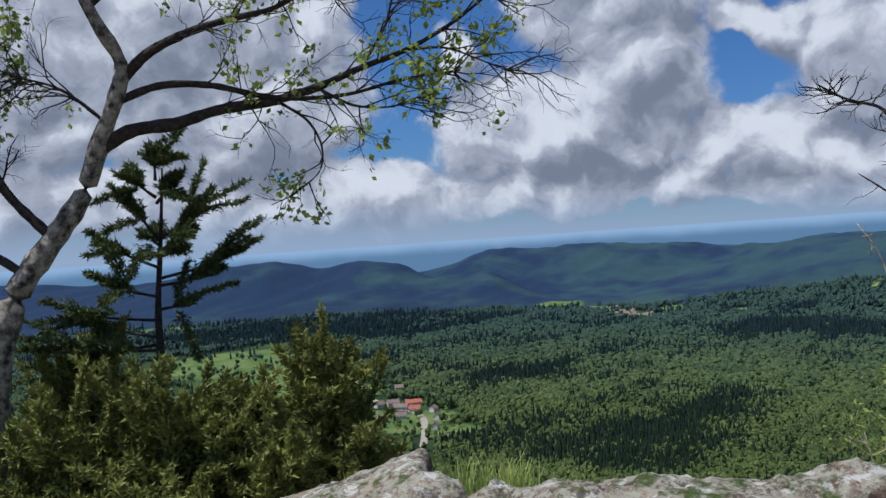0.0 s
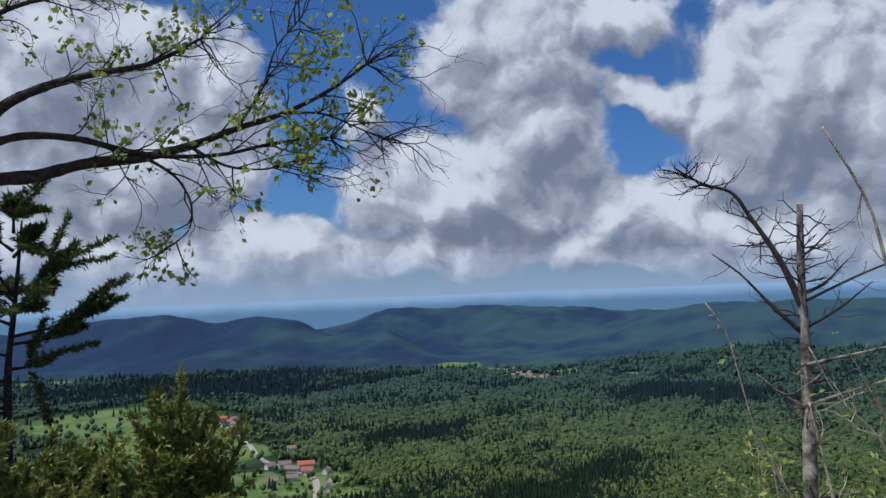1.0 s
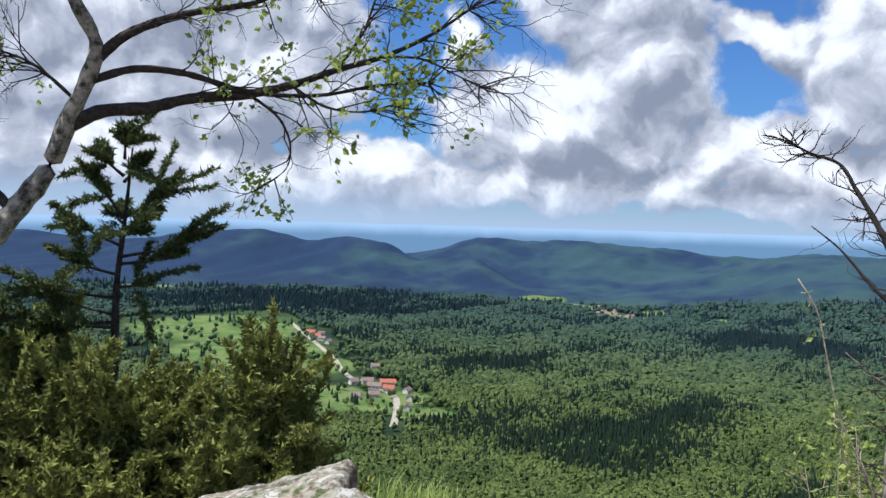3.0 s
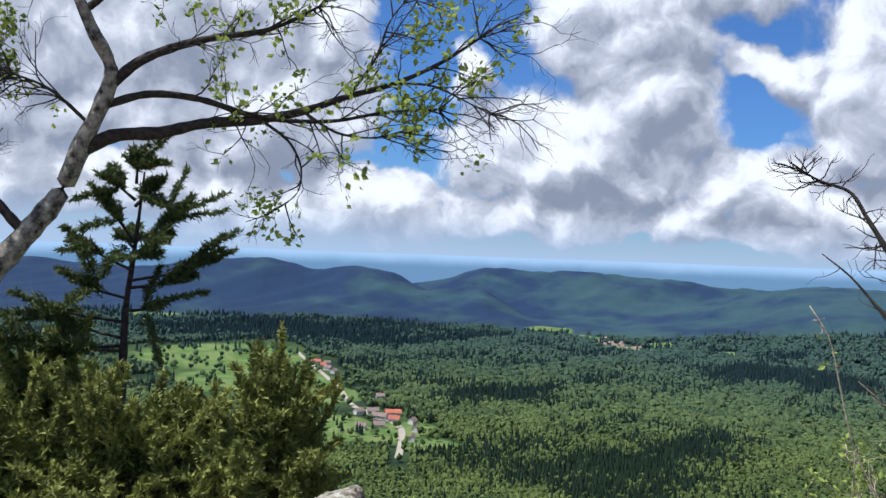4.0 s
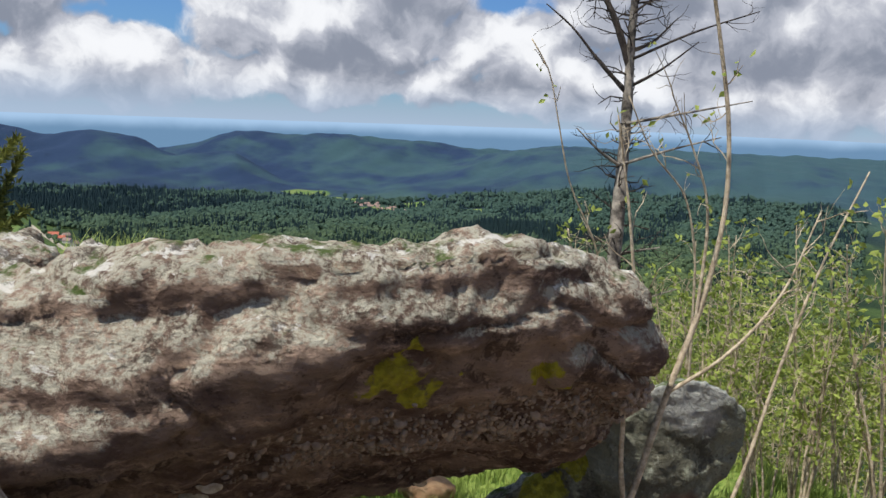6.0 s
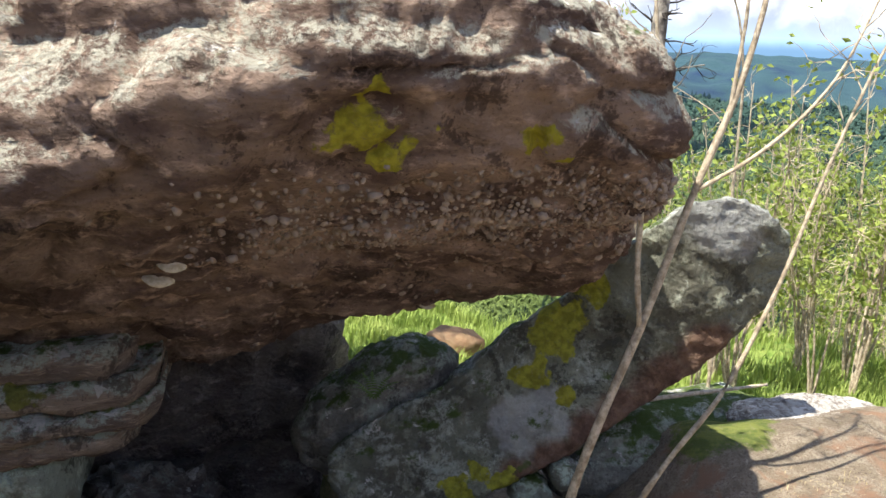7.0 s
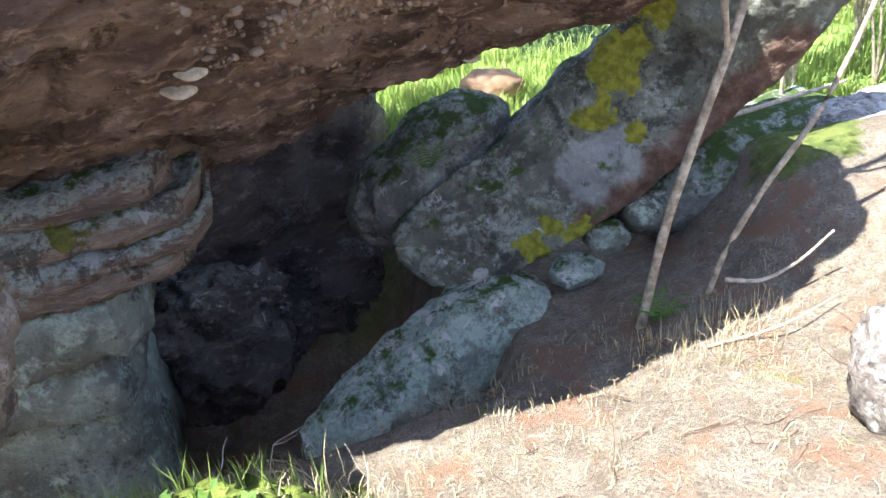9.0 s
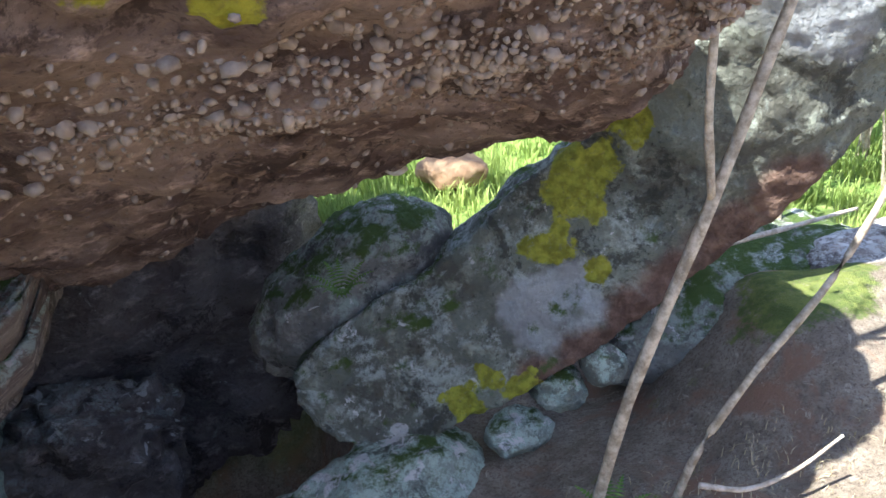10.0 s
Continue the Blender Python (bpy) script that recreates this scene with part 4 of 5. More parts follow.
def small_spruce():
    rng = np.random.default_rng(21)
    tree = empty("spruce_tree", (-2.28, 7.26, 1.4), "small windblown dark green spruce with a ragged top", "tree")
    limb_part("trunk", [(-2.30, 7.26, 1.3), (-2.28, 7.26, 2.8), (-2.30, 7.30, 3.28), (-2.27, 7.33, 3.76), (-2.24, 7.32, 4.10), (-2.20, 7.28, 4.48)], 0.062, 0.008, M_DARKBARK, tree, 9, rng)
    pieces = []
    tips = [(-1.85, 7.44, 4.42, 3.98), (-1.48, 7.56, 4.00, 3.66), (-2.51, 7.22, 4.36, 4.0), (-2.80, 7.15, 4.05, 3.75), (-3.15, 7.0, 3.55, 3.3), (-2.05, 7.3, 4.55, 4.3), (-2.42, 7.2, 4.55, 4.35), (-1.95, 7.0, 4.05, 3.85), (-2.55, 7.5, 4.2, 3.95), (-1.80, 7.5, 3.75, 3.6), (-2.75, 7.0, 3.75, 3.5), (-2.0, 7.6, 4.1, 3.9), (-3.35, 7.0, 3.25, 3.1), (-3.0, 7.2, 3.35, 3.15), (-2.75, 6.9, 3.2, 3.05), (-3.2, 7.1, 2.95, 2.8), (-2.7, 7.0, 2.8, 2.7), (-2.2, 7.1, 4.75, 4.5), (-2.0, 7.4, 3.5, 3.4)]
    for x, y, z, root in tips:
        start = np.array((-2.27, 7.3, root - 0.12))
        end = np.array((x, y, z - 0.16)) + rng.normal(0, 0.05, 3)
        mid = (start + end) / 2 + np.array((0, 0, -0.05 * np.linalg.norm(end - start)))
        line = [start, mid, end]
        limb_part("branch", line, 0.016, 0.005, M_DARKBARK, tree, 5, rng, 10)
        start2 = start + (end - start) * 0.35
        pieces.append(needle_spray(rng, [start2, (mid + end) / 2, end], 0.21, 22))
        for _ in range(3):
            q = end + rng.normal(0, 0.17, 3)
            pieces.append(needle_spray(rng, [mid, (mid + q) / 2 + (0, 0, 0.02), q], 0.15, 10))
    tagged(under(fast_mesh("needles", *merged(pieces), M_NEEDLE), tree), kind="stuff")


def shrub(base, top, wide, seed, mat, count=46, tall=1.0):
    rng = np.random.default_rng(seed)
    bush = empty("evergreen_shrub", base, "dense dark evergreen shrub with sunlit yellowish tips", "shrub", "shrubs behind the rocks")
    pieces, stems = [], []
    b, high = np.array(base, float), top - base[2]
    for k in range(count):
        a = rng.uniform(0, 2 * np.pi)
        f = rng.random() ** 0.8
        h = high * (0.25 + 0.75 * f) * rng.uniform(0.85, 1.05)
        r = wide * (1.05 - 0.75 * f ** 1.6) * rng.uniform(0.55, 1.1)
        end = b + (r * np.cos(a), r * np.sin(a) * 0.8, h)
        start = b + (rng.normal(0, 0.05), rng.normal(0, 0.05), h * 0.35)
        mid = (start + end) / 2 + (0, 0, 0.03)
        stems.append(([b, start, mid, end], 0.014, 0.004, 0))
        for _ in range(3):
            q = end + rng.normal(0, 0.16, 3)
            pieces.append(needle_spray(rng, [mid, (mid + q) / 2 + rng.normal(0, 0.03, 3), q], 0.17, 9, 0.011))
    tagged(under(fast_mesh("stem_growth", *wood(stems), M_DARKBARK), bush), kind="stuff")
    tagged(under(fast_mesh("foliage", *merged(pieces), mat), bush), kind="stuff")


def dead_tree():
    rng = np.random.default_rng(31)
    g = float(height(3.42, 5.55))
    tree = empty("dead_tree", (3.42, 5.55, g), "bare dead conifer with grey lichened trunk and twigs", "tree")
    trunk = limb_part("trunk", [(3.42, 5.55, g - 0.1), (3.46, 5.56, 1.2), (3.49, 5.57, 2.0), (3.56, 5.69, 2.65), (3.60, 5.76, 3.45), (3.59, 5.76, 3.89), (3.58, 5.73, 4.42)], 0.088, 0.022, M_DEADWOOD, tree, 10, rng, 60, label="grey trunk with stubs")
    lines = []
    lead = [(3.60, 5.76, 3.68), (3.48, 5.83, 4.02), (3.30, 5.92, 4.36), (3.20, 5.95, 4.52), (2.98, 5.98, 4.60), (2.78, 6.0, 4.72)]
    limb_part("limb", lead, 0.028, 0.005, M_DARKBARK, tree, 7, rng)
    for line, r in (
        ([(3.60, 5.76, 3.50), (3.40, 5.85, 3.72), (3.22, 5.95, 3.95), (3.05, 6.01, 4.09)], 0.02), ([(3.60, 5.76, 3.55), (3.75, 5.65, 3.66), (3.98, 5.54, 3.87)], 0.013),
        ([(3.58, 5.73, 4.05), (3.66, 5.7, 4.12), (3.76, 5.65, 4.24)], 0.010), ([(3.60, 5.76, 3.80), (3.70, 5.7, 3.85), (3.84, 5.6, 4.02)], 0.012),
        ([(3.58, 5.72, 3.0), (3.42, 5.7, 3.08), (3.2, 5.7, 3.25)], 0.014), ([(3.58, 5.72, 3.30), (3.95, 5.6, 3.39), (4.42, 5.5, 3.50)], 0.014), ([(3.56, 5.70, 3.02), (3.92, 5.6, 3.15), (4.20, 5.5, 3.24)], 0.013), ([(3.60, 5.74, 3.74), (3.96, 5.6, 3.93), (4.40, 5.5, 4.10)], 0.012),
        ([(3.53, 5.65, 2.4), (3.66, 5.55, 2.44), (3.8, 5.5, 2.47)], 0.010), ([(3.52, 5.62, 2.2), (3.4, 5.55, 2.32), (3.25, 5.5, 2.5)], 0.010), ([(3.50, 5.60, 2.05), (3.66, 5.5, 2.1), (3.9, 5.4, 2.2)], 0.009)):
        p = limb_part("dead_branch", line, r, 0.004, M_DARKBARK if line[0][2] > 3.4 else M_DEADWOOD, tree, 6, rng, 12)
        for k in range(5):
            at, d = along(p, rng.uniform(0.25, 0.95))
            lines += twig_lines(rng, at, d + rng.normal(0, 0.6, 3), rng.uniform(0.08, 0.2), 0.0035, 1, 0.0, 0.7, 2)[0]
    p = smooth_line(lead, 30)
    for k in range(34):
        at, d = along(p, rng.uniform(0.2, 1.0))
        out = np.array((-0.9, 0.2, 0.05)) if k % 3 else np.array((0.7, -0.2, 0.5))
        lines += twig_lines(rng, at, out + rng.normal(0, 0.35, 3), rng.uniform(0.10, 0.28), 0.006, 1, 0.0, 0.5, 3)[0]
    for k in range(100):
        at, d = along(trunk, rng.uniform(0.42, 1.0))
        a = rng.uniform(0, 2 * np.pi)
        lines += twig_lines(rng, at, (np.cos(a), np.sin(a), rng.uniform(-0.1, 0.5)), rng.uniform(0.05, 0.26), 0.007, 1, 0.0, 0.6, 2)[0]
    tagged(under(fast_mesh("fine_branching", *wood(lines), M_DARKBARK), tree), kind="stuff")


def sapling(name_at, stems, seed, label, twigs=10, leaf=1, size=0.04, mat=None):
    rng = np.random.default_rng(seed)
    tree = empty("sapling", name_at, label, "sapling", "saplings by the rocks")
    lines, tips = [], []
    for line, r0, r1 in stems:
        p = limb_part("stem", line, r0, r1, mat or M_STEM, tree, 7, rng, 40)
        for k in range(twigs):
            f = rng.uniform(0.45, 1.0)
            at, d = along(p, f * 0.99)
            l, t = twig_lines(rng, at, d * 0.7 + rng.normal(0, 0.6, 3), rng.uniform(0.12, 0.32), 0.004, 1, 0.0, 0.6, 2)
            lines += l
            tips += t
    tagged(under(fast_mesh("fine_branching", *wood(lines), mat or M_STEM), tree), kind="stuff")
    keep = [t for t in tips if rng.random() < 0.45 * leaf]
    if keep:
        tagged(under(fast_mesh("leaves", *leaves_at(rng, keep, 2, size, 0.02), M_LEAF), tree), kind="stuff")
    return tree


leafy_tree()
small_spruce()
for base, top, wide, seed, count in (((-2.35, 5.75, 1.35), 2.75, 0.62, 1, 50), ((-1.75, 5.75, 1.4), 2.88, 0.55, 2, 52), ((-1.25, 5.95, 1.4), 2.72, 0.50, 3, 46), ((-1.0, 5.55, 1.35), 2.55, 0.55, 4, 46), ((-0.72, 6.15, 1.35), 3.14, 0.30, 5, 46), ((-0.50, 5.8, 1.4), 2.15, 0.36, 6, 36), ((-1.7, 5.2, 1.35), 2.25, 0.6, 7, 44), ((-3.0, 5.4, 1.4), 2.45, 0.55, 9, 34), ((-2.9, 7.2, 1.4), 3.1, 0.6, 10, 36)):
    shrub(base, top, wide, seed, M_BUSH, count)
dead_tree()
sapling((2.44, 3.95, 0.1), [([(2.44, 3.95, 0.05), (2.58, 3.95, 0.72), (2.65, 3.95, 0.95), (2.79, 3.95, 1.38), (2.96, 3.95, 1.98), (3.11, 3.95, 2.45), (3.18, 3.95, 2.9), (3.15, 3.95, 3.3), (3.08, 3.95, 3.6), (2.99, 3.95, 3.93), (2.92, 3.95, 4.2), (2.69, 3.95, 4.6)], 0.024, 0.006), ([(2.78, 3.95, 1.36), (2.73, 3.93, 1.6), (2.71, 3.92, 1.98), (2.72, 3.92, 2.38), (2.66, 3.92, 2.8), (2.55, 3.92, 3.3)], 0.014, 0.004), ([(2.96, 3.95, 1.98), (3.2, 3.9, 2.15), (3.5, 3.9, 2.45), (3.7, 3.9, 2.9)], 0.011, 0.004), ([(3.08, 3.95, 2.3), (3.05, 3.95, 3.0), (2.98, 3.95, 3.15), (2.83, 3.95, 3.42)], 0.010, 0.003)], 51, "slender grey forked sapling with few young leaves", 7, 0.8)
sapling((2.76, 3.89, 0.3), [([(2.74, 3.89, 0.2), (2.79, 3.89, 0.38), (2.97, 3.89, 0.72), (3.18, 3.89, 1.02), (3.38, 3.89, 1.5), (3.55, 3.89, 2.1), (3.72, 3.89, 2.6), (3.95, 3.89, 3.1)], 0.016, 0.004)], 52, "thin slanting sapling stem with bare twigs", 6, 0.8)

sapling((3.95, 5.2, 0.3), [([(3.95, 5.2, float(height(3.95, 5.2)) - 0.05), (3.93, 5.2, 1.3), (3.91, 5.2, 2.03), (3.87, 5.2, 2.51), (3.75, 5.2, 2.87), (3.50, 5.2, 3.12), (3.30, 5.2, 3.46)], 0.014, 0.004)], 53, "thin dark bent sapling beside the dead tree", 5, 0.7)
sapling((3.34, 5.2, 0.3), [([(3.34, 5.2, float(height(3.34, 5.2)) - 0.05), (3.32, 5.2, 1.3), (3.27, 5.2, 2.07), (3.16, 5.2, 2.50), (2.94, 5.2, 2.92), (2.83, 5.2, 3.31), (2.75, 5.2, 3.58), (2.63, 5.2, 3.75)], 0.010, 0.004)], 54, "slender leaning sapling with few yellow-green buds", 5, 0.9)


def stray_stick(line, r, seed, label):
    ob = fast_mesh("stick", *tube(smooth_line(line, 24), np.linspace(r, r * 0.45, 24), 7, 0.12, np.random.default_rng(seed)), M_STICK, smooth=True)
    tagged(ob, label, "stick", "fallen sticks")


stray_stick([(2.78, 3.82, 0.34), (2.92, 3.76, 0.34), (3.05, 3.72, 0.42), (3.2, 3.7, 0.56)], 0.011, 1, "bleached curved stick lying by the saplings")
stray_stick([(2.55, 3.55, 0.24), (2.85, 3.5, 0.30), (3.15, 3.55, 0.34)], 0.007, 2, "thin fallen twig on the needle litter")
stray_stick([(3.0, 5.05, 0.42), (3.6, 5.0, 0.50), (4.3, 5.1, 0.50)], 0.02, 3, "bleached fallen branch lying along the bank")


def thicket():
    rng = np.random.default_rng(61)
    kinds = []
    for k in range(4):
        lines = []
        for j in range(3):
            a = rng.uniform(0, 2 * np.pi)
            w = np.array((np.cos(a), np.sin(a), 0)) * rng.uniform(0.15, 0.5)
            top = rng.uniform(1.5, 2.6)
            lines.append(([(0, 0, -0.1), w * 0.3 + (0, 0, top * 0.35), w * 0.65 + rng.normal(0, 0.06, 3) + (0, 0, top * 0.7), w + (0, 0, top)], 0.016, 0.004))
        kinds.append(sapling((0, 0, 0), lines, 70 + k, "young leafy sapling in the thicket below the rocks", 18, 2.2, 0.06))
    places = []
    for _ in range(58):
        x, y = rng.uniform(4.1, 10.5), rng.uniform(5.6, 11.5)
        if x / y < 0.55 or (x < 5.2 and y < 6.4):
            continue
        places.append((x, y))
    for _ in range(70):
        x, y = rng.uniform(6, 17), rng.uniform(9, 17)
        if x / y > 0.5:
            places.append((x, y))
    for i, (x, y) in enumerate(places):
        m = pose(x, y, float(height(x, y)), rng.uniform(-6, 6), rng.uniform(-6, 6), rng.uniform(0, 360))
        if i < 4:
            kinds[i].matrix_basis = m
        else:
            c = copy_thing(kinds[i % 4], m @ Matrix.Diagonal((1, 1, 1, 1)))
            s = float(rng.uniform(0.75, 1.25)) * (1.0 if y < 9.5 and x < 8 else 1.25)
            c.scale = (s, s, s)


thicket()

# ---- grass, moss, herbs ----


def blades(rng, spots_list, per, tall, spread, width, lean=0.5):
    n = len(spots_list) * per
    base = np.repeat(np.array(spots_list, float), per, 0)
    base[:, :2] += rng.normal(0, spread, (n, 2))
    a = rng.uniform(0, 2 * np.pi, n)
    h = tall * rng.uniform(0.45, 1.15, n)
    out = np.stack([np.cos(a), np.sin(a), np.zeros(n)], 1)
    side = np.stack([-np.sin(a), np.cos(a), np.zeros(n)], 1) * width
    bend = (lean * rng.uniform(0.1, 1.0, n) * h)[:, None]
    up = np.zeros((n, 3))
    up[:, 2] = h
    low = base.copy()
    low[:, 2] -= 0.03
    mid = base + up * 0.6 + out * bend * 0.35
    tip = base + up + out * bend
    v = np.stack([low - side, low + side, mid - side * 0.8, mid + side * 0.8, tip], 1).reshape(-1, 3)
    k = np.arange(n)[:, None] * 5
    f = np.concatenate([k + [0, 1, 3], k + [0, 3, 2], k + [2, 3, 4]])
    return v, f


def on_ground(rng, n, x0, x1, y0, y1):
    x, y = rng.uniform(x0, x1, n), rng.uniform(y0, y1, n)
    return np.stack([x, y, height(x, y)], 1)


rng = np.random.default_rng(81)
tagged(fast_mesh("bright_grass", *blades(rng, np.concatenate([on_ground(rng, 260, 1.4, 3.4, 6.9, 9.5), on_ground(rng, 520, 3.2, 8.5, 5.6, 9.0)]), 30, 0.17, 0.07, 0.006, 0.8), M_GRASS), "bright sunlit green grass behind the rocks", "grass", kind="stuff")
tagged(fast_mesh("bank_grass", *blades(rng, on_ground(rng, 120, -0.4, 0.9, 2.8, 3.3), 9, 0.19, 0.03, 0.0022), M_GRASS), "thin green grass on the mossy bank", "grass", kind="stuff")
tagged(fast_mesh("dry_grass", *blades(rng, np.concatenate([on_ground(rng, 110, -0.4, 1.1, 2.9, 3.3), on_ground(rng, 30, 2.3, 2.9, 3.4, 3.8), on_ground(rng, 26, 2.5, 3.2, 5.9, 6.6)]), 10, 0.12, 0.05, 0.0018, 0.9), M_STRAW), "dry bleached grass and twigs", "grass", kind="stuff")
litter = on_ground(rng, 1500, 0.7, 4.2, 1.6, 4.1)
tagged(fast_mesh("needle_litter", *blades(rng, litter, 5, 0.018, 0.05, 0.0022, 4.0), M_STRAW), "dead needles and straw strewn on soil", "litter", kind="stuff")
tagged(fast_mesh("rock_grass", *blades(rng, [(x, y, 2.50) for x, y in rng.normal((0.42, 4.32), (0.12, 0.06), (18, 2))], 14, 0.17, 0.04, 0.0026, 0.8), M_GRASS), "tuft of yellow-green grass behind the rock edge", "grass", kind="stuff")


def moss_cushions():
    rng = np.random.default_rng(91)
    ball, tri = ico(2)
    pieces = []
    for x, y, z in on_ground(rng, 420, -0.6, 1.05, 2.45, 3.2):
        s = rng.uniform(0.025, 0.075)
        v = ball * (s, s, s * 0.5) * (1 + 0.28 * rng.normal(size=(len(ball), 1)))
        pieces.append((v + (x, y, z), tri))
    tagged(fast_mesh("moss_cushions", *merged(pieces), plain_material("moss", (0.10, 0.14, 0.02), (0.26, 0.30, 0.06), 14.0, 0.95, 1.0, distance=0.02), smooth=True), "yellow-green moss cushions on the bank", "moss", kind="stuff")
    tips = [(np.array((x, y, z + rng.uniform(0.0, 0.045))), np.array((0, 0, 0.4))) for x, y, z in on_ground(rng, 110, 0.35, 1.0, 2.35, 2.72)]
    tagged(fast_mesh("low_herbs", *leaves_at(rng, tips, 8, 0.032, 0.022, 1.3), M_HERB), "low leafy green herbs on the bank", "herb", kind="stuff")


moss_cushions()


def dry_twigs():
    rng = np.random.default_rng(97)
    lines = []
    for x, y, z in on_ground(rng, 34, 0.15, 1.1, 3.0, 3.3):
        a = rng.uniform(0, 2 * np.pi)
        lines += twig_lines(rng, (x, y, z - 0.02), (np.cos(a) * 0.6, np.sin(a) * 0.6, 0.8), rng.uniform(0.10, 0.24), 0.0032, 1, 0.02, 0.6, 2)[0]
    fallen = []
    for x, y, z in on_ground(rng, 46, 1.3, 3.6, 2.2, 3.75):
        a = rng.uniform(0, 2 * np.pi)
        fallen += twig_lines(rng, (x, y, z + 0.012), (np.cos(a), np.sin(a), 0.02), rng.uniform(0.08, 0.26), 0.0035, 1, 0.03, 0.5, 2)[0]
    tagged(fast_mesh("fallen_twigs", *wood(fallen), plain_material("red_brown_twig", (0.09, 0.05, 0.035), (0.24, 0.15, 0.10), 30.0, 0.9)), "red-brown fallen twigs on the sunlit needle litter", "twigs", kind="stuff")
    tagged(fast_mesh("dry_heather", *wood(lines), M_STICK), "bleached dry heather twigs along the mossy bank", "heather", kind="stuff")


dry_twigs()


def fern(at, seed):
    rng = np.random.default_rng(seed)
    vs, fs = [], []
    for k in range(9):
        a = k * 0.7 + rng.uniform(-0.2, 0.2)
        for i in range(12):
            f = (i + 1) / 12
            c = np.array(at) + (0.14 * f * np.cos(a), 0.14 * f * np.sin(a), 0.20 * f - 0.10 * f * f)
            for s in (-1, 1):
                side = np.array((-np.sin(a) * s, np.cos(a) * s, -0.2)) * 0.045 * (1.1 - f)
                w = np.array((np.cos(a), np.sin(a), 0.3)) * 0.006
                j = len(vs)
                vs += [c - w, c + w, c + side + w]
                fs.append((j, j + 1, j + 2))
    return fast_mesh("fern", vs, fs, M_HERB)


tagged(fern((2.52, 3.93, 0.12), 1), "small green fern at the foot of the saplings", "fern")
tagged(fern((1.75, 5.05, 0.55), 2), "small fern growing between the boulders", "fern")

# ---- the valley: village, road, woods ----
ROAD = [(-330, 1930), (-252, 1705), (-179, 1494), (-115, 1292), (-80, 1246), (-52, 1190), (-44, 1110), (-43, 1010)]


def ribbon(name, line, wide, mat, lift, label, category):
    p = smooth_line([(x, y, 0) for x, y in line], 80)
    d = np.gradient(p, axis=0)
    d /= np.linalg.norm(d, axis=1)[:, None]
    s = np.stack([-d[:, 1], d[:, 0], d[:, 2] * 0], 1) * wide / 2
    v = []
    for q, w in zip(p, s):
        for e, z in ((-1.15, -1.0), (-1.0, lift), (1.0, lift), (1.15, -1.0)):
            x, y = q[0] + w[0] * e, q[1] + w[1] * e
            v.append((x, y, float(height(x, y)) + z))
    f = [(4 * i + j, 4 * i + j + 1, 4 * i + j + 5, 4 * i + j + 4) for i in range(len(p) - 1) for j in range(3)]
    tagged(mesh_object(name, v, f, mat, smooth=False), label, category, kind="structure")


ribbon("road", ROAD, 9, M_ROAD, 0.6, "pale country road through the valley village", "road")


def box(x0, x1, y0, y1, z0, z1):
    v = [(x, y, z) for x in (x0, x1) for y in (y0, y1) for z in (z0, z1)]
    return v, [(0, 1, 3, 2), (4, 6, 7, 5), (0, 4, 5, 1), (2, 3, 7, 6), (0, 2, 6, 4), (1, 5, 7, 3)]


def house(x, y, wide, deep, turn, roof_mat, label):
    z = float(height(x, y))
    thing = empty("house", (x, y, z), label, "house", "houses of the village")
    thing.rotation_euler = (0, 0, radians(turn))
    hw, hd, h, r = wide / 2, deep / 2, 5.5, 4.2
    v = [(-hw, -hd, 0), (hw, -hd, 0), (hw, hd, 0), (-hw, hd, 0), (-hw, -hd, h), (hw, -hd, h), (hw, hd, h), (-hw, hd, h), (-hw, 0, h + r), (hw, 0, h + r)]
    f = [(0, 1, 5, 4), (1, 2, 6, 9, 5), (2, 3, 7, 6), (3, 0, 4, 8, 7)]
    mesh_object("wall", v, f, M_WALL, thing, False)
    e, q = 0.8, 0.35
    k = r / hd
    v = [(-hw - e, -hd - e, h - e * k), (hw + e, -hd - e, h - e * k), (hw + e, 0, h + r), (-hw - e, 0, h + r), (hw + e, hd + e, h - e * k), (-hw - e, hd + e, h - e * k)]
    v += [(a, b, c + q) for a, b, c in v]
    f = [(0, 1, 2, 3), (3, 2, 4, 5), (6, 9, 8, 7), (9, 11, 10, 8), (0, 6, 7, 1), (5, 4, 10, 11), (0, 3, 9, 6), (3, 5, 11, 9), (1, 7, 8, 2), (2, 8, 10, 4)]
    roof = mesh_object("roof", v, f, roof_mat, thing, False)
    vc, fc = box(hw * 0.3, hw * 0.3 + 0.9, 0.6, 1.5, h + r - 1.0, h + r + 1.4)
    mesh_object("chimney", vc, fc, M_GREYROOF, roof, False)
    for i in range(3):
        cx = -hw * 0.6 + hw * 0.6 * i
        vw, fw = box(cx - 0.7, cx + 0.7, -hd - 0.06, -hd + 0.02, 1.4, 3.2)
        mesh_object("window", vw, fw, M_WINDOW, thing, False)


HOUSES = [(-66, 1268, 24, 13, 8, 1), (-98, 1272, 18, 11, 20, 0), (-84, 1236, 22, 10, -12, 0), (-118, 1262, 14, 10, 40, 0), (-244, 1722, 18, 11, 15, 1), (-226, 1690, 16, 10, -25, 0), (-238, 1756, 14, 10, 30, 0), (-208, 1650, 15, 10, 70, 0), (-262, 1770, 18, 11, 0, 1), (-96, 1402, 14, 10, 10, 0), (-34, 1215, 12, 9, 60, 0), (-28, 1165, 12, 9, 80, 0), (-62, 1222, 16, 10, 0, 1), (-80, 1176, 16, 9, 5, 0), (-104, 1160, 14, 9, -10, 0), (-30, 1105, 12, 8, 85, 0)]
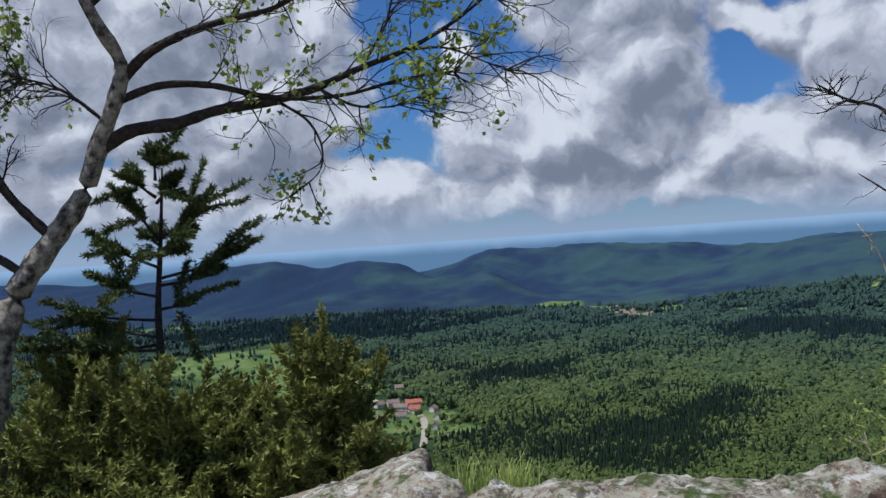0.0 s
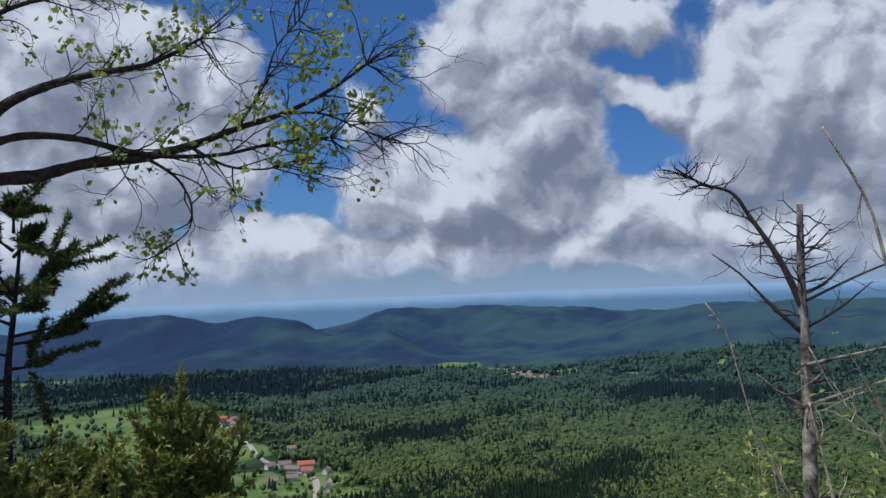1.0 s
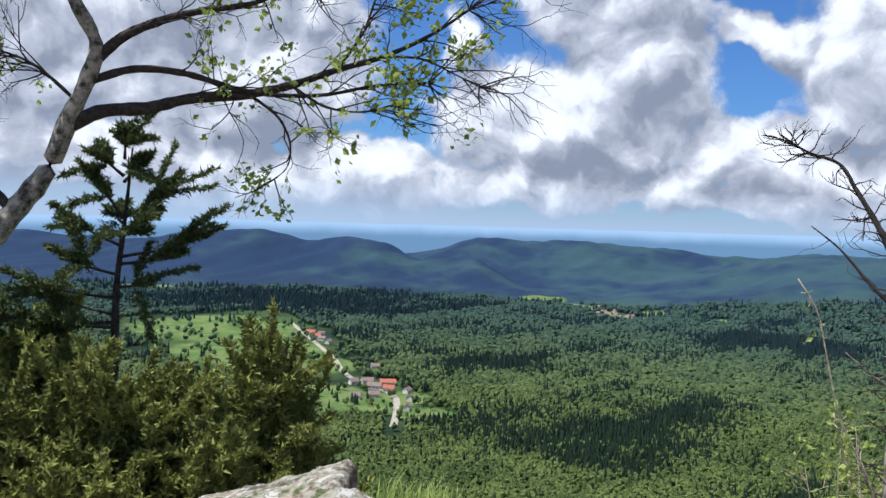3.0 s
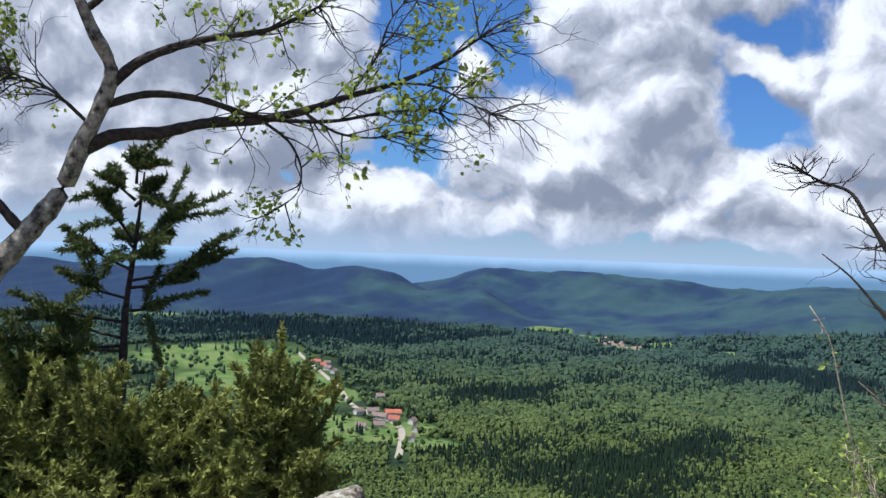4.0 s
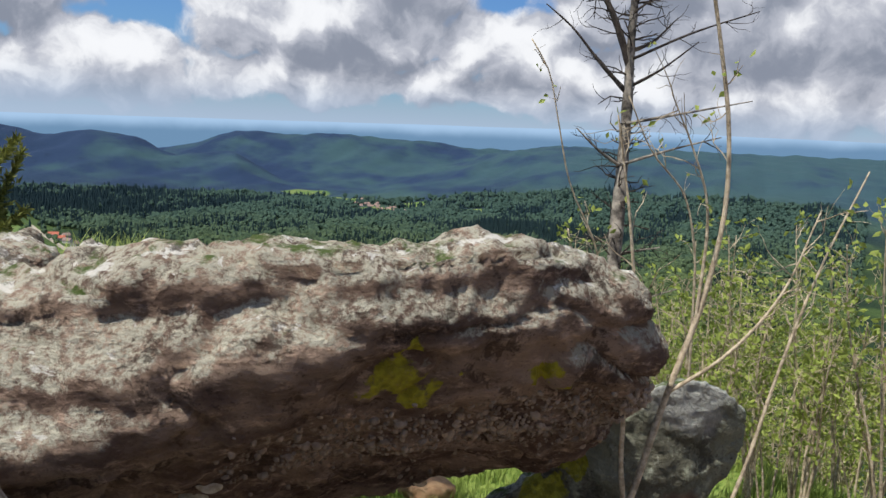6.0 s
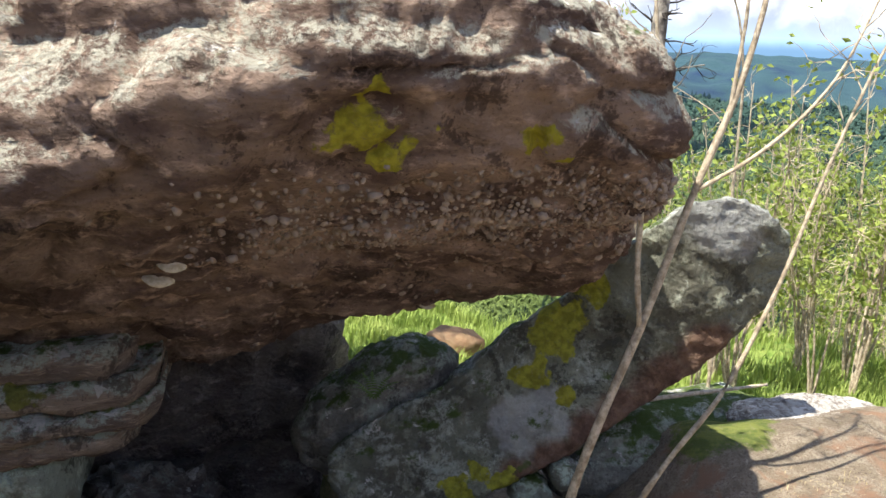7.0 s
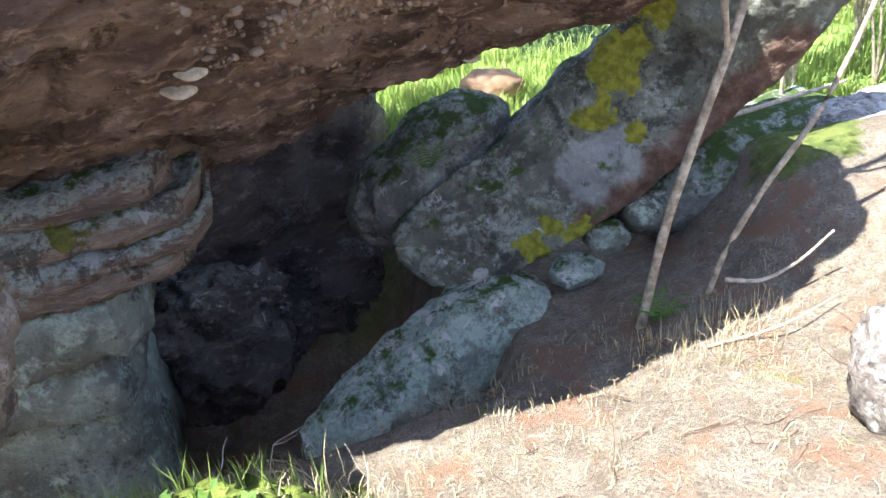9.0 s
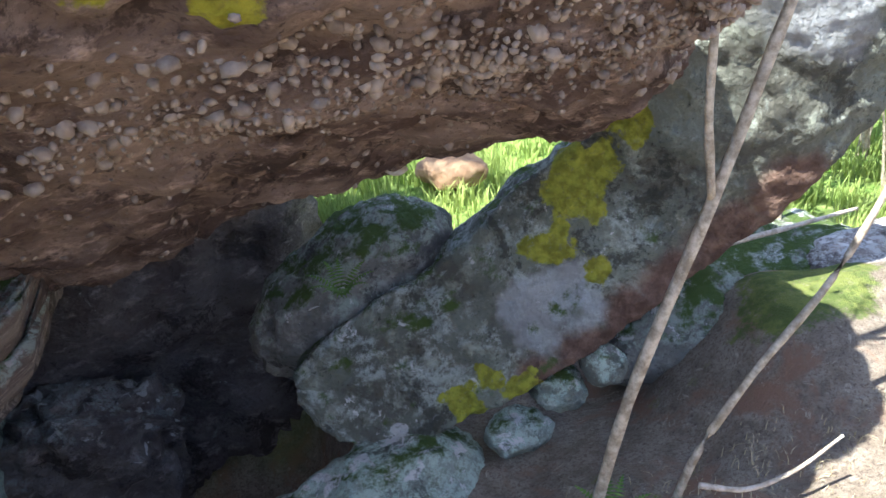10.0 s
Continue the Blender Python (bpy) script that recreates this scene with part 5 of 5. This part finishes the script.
for x, y, w, d, a, red in HOUSES:
    house(x, y, w, d, a, M_ROOF if red else M_GREYROOF, "village house with a red tiled roof" if red else "pale village house with a brown roof")


def far_village():
    rng = np.random.default_rng(3)
    pieces = []
    for _ in range(26):
        x, y = rng.normal(560, 38), rng.normal(2500, 50)
        z = float(height(x, y))
        w, d = rng.uniform(3.5, 6), rng.uniform(3, 4.5)
        v = np.array([(-w, -d, 0), (w, -d, 0), (w, d, 0), (-w, d, 0), (-w, 0, 5), (w, 0, 5)]) + (x, y, z + 8)
        pieces.append((v, np.array([(0, 1, 5), (0, 5, 4), (2, 3, 4), (2, 4, 5), (1, 2, 5), (3, 0, 4)])))
    tagged(fast_mesh("distant_village", *merged(pieces), M_FARROOF), "distant village of red roofs in the valley", "village", kind="stuff")


far_village()
FIELDS = [(-330, 1520, 195), (-470, 1790, 240), (-205, 1410, 115), (-260, 1560, 110), (-150, 1190, 70), (-95, 1120, 70), (-8, 1090, 48), (-40, 1180, 50), (-900, 2600, 100), (560, 2480, 95), (470, 2700, 70), (700, 2620, 60), (820, 2350, 45), (-90, 1260, 50), (-240, 1715, 45)]


def woods():
    rng = np.random.default_rng(101)
    n = 108000
    r = 480 * (2800 / 480) ** rng.random(n)
    a = np.radians(rng.uniform(-36, 44, n))
    x, y = r * np.sin(a), r * np.cos(a)
    keep = np.ones(n, bool)
    for fx, fy, fr in FIELDS:
        keep &= np.hypot(x - fx, (y - fy) * 0.9) > fr * (1 + 0.12 * np.sin(5 * np.arctan2(y - fy, x - fx) + fx))
    line = smooth_line([(p, q, 0) for p, q in ROAD], 120)
    for q in line:
        keep &= ~((np.abs(x - q[0]) < 15) & (y < q[1] + 12) & (y > q[1] - 75))
    # hedges and single trees in the fields
    stray = rng.random(n) < 0.05
    for hx, hy, *_ in HOUSES:
        far = np.hypot(x - hx, y - hy) > 17
        keep &= far
        stray &= far
    keep |= stray & (np.hypot(x + 200, y - 1300) > 60)
    x, y, r = x[keep], y[keep], r[keep]
    z = height(x, y)
    ok = (z < -222) | ((x > 500) & (z < -90))
    x, y, z, r = x[ok], y[ok], z[ok], r[ok]
    wood_kind = 0.36 + 0.28 * wavy(x, y, 0.011, 0.3) + 0.16 * wavy(x, y, 0.03, 1.3)
    # dark spruce patches, mostly standing in for cloud shadow; negative weights give broadleaf
    for cx, cy, sx, sy, w in ((280, 1020, 200, 190, 0.55), (800, 1880, 190, 160, 0.9), (-350, 2350, 420, 380, 0.8), (520, 900, 120, 200, -0.5), (-40, 2150, 260, 200, -0.25), (120, 1500, 260, 90, 0.35), (60, 780, 140, 60, -0.3), (560, 1350, 150, 200, -0.5)):
        wood_kind += w * np.exp(-(((x - cx) / sx) ** 2) - ((y - cy) / sy) ** 2)
    con = wood_kind + rng.normal(0, 0.18, len(x)) > 0.66
    size = rng.uniform(0.75, 1.25, len(x)) * np.interp(r, [480, 1200, 3300], [0.55, 0.68, 1.25])
    turn = rng.uniform(0, 2 * np.pi, len(x))

    def plant(pick, v, f, jitter):
        px = np.stack([x[pick], y[pick], z[pick]], 1)
        m = len(px)
        c, s = np.cos(turn[pick]), np.sin(turn[pick])
        w = v[None] * (1 + jitter * rng.normal(size=(m, len(v), 1)))
        w = np.stack([w[..., 0] * c[:, None] - w[..., 1] * s[:, None], w[..., 0] * s[:, None] + w[..., 1] * c[:, None], w[..., 2]], 2)
        w = w * size[pick][:, None, None]
        w = (w + px[:, None]).reshape(-1, 3)
        t = (f[None] + (np.arange(m) * len(v))[:, None, None]).reshape(-1, 3)
        return w, t

    # spruce: stacked skirts
    k = 7
    ang = np.linspace(0, 2 * np.pi, k, endpoint=False)
    v, f = [], []
    for z0, z1, rad in ((2, 12, 4.2), (8, 17, 3.1), (13, 23, 2.0)):
        b = len(v)
        v += [(rad * math.cos(t) * (1 + 0.2 * math.sin(3 * t)), rad * math.sin(t), z0) for t in ang] + [(0, 0, z1)]
        f += [(b + i, b + (i + 1) % k, b + k) for i in range(k)]
    spruce = (np.array(v), np.array(f))
    ball, tri = ico(1)
    # broad crown: two uneven lumps
    crown = np.concatenate([ball * (5.6, 5.6, 5.2) + (0, 0, 8.5), ball * (3.6, 3.6, 3.4) + (2.6, 1.5, 12.0)])
    crown_f = np.concatenate([tri, tri + len(ball)])
    near = r < 1250
    tagged(fast_mesh("conifer_forest", *plant(con, *spruce, 0.06), M_CONIFER), "dark spruce forest covering the valley floor, partly standing in for cloud shadow", "forest", kind="stuff")
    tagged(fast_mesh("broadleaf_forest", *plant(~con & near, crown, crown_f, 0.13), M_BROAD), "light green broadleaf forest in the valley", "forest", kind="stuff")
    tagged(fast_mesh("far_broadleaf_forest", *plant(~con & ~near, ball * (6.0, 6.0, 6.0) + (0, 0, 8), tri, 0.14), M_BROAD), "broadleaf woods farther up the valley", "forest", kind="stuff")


woods()
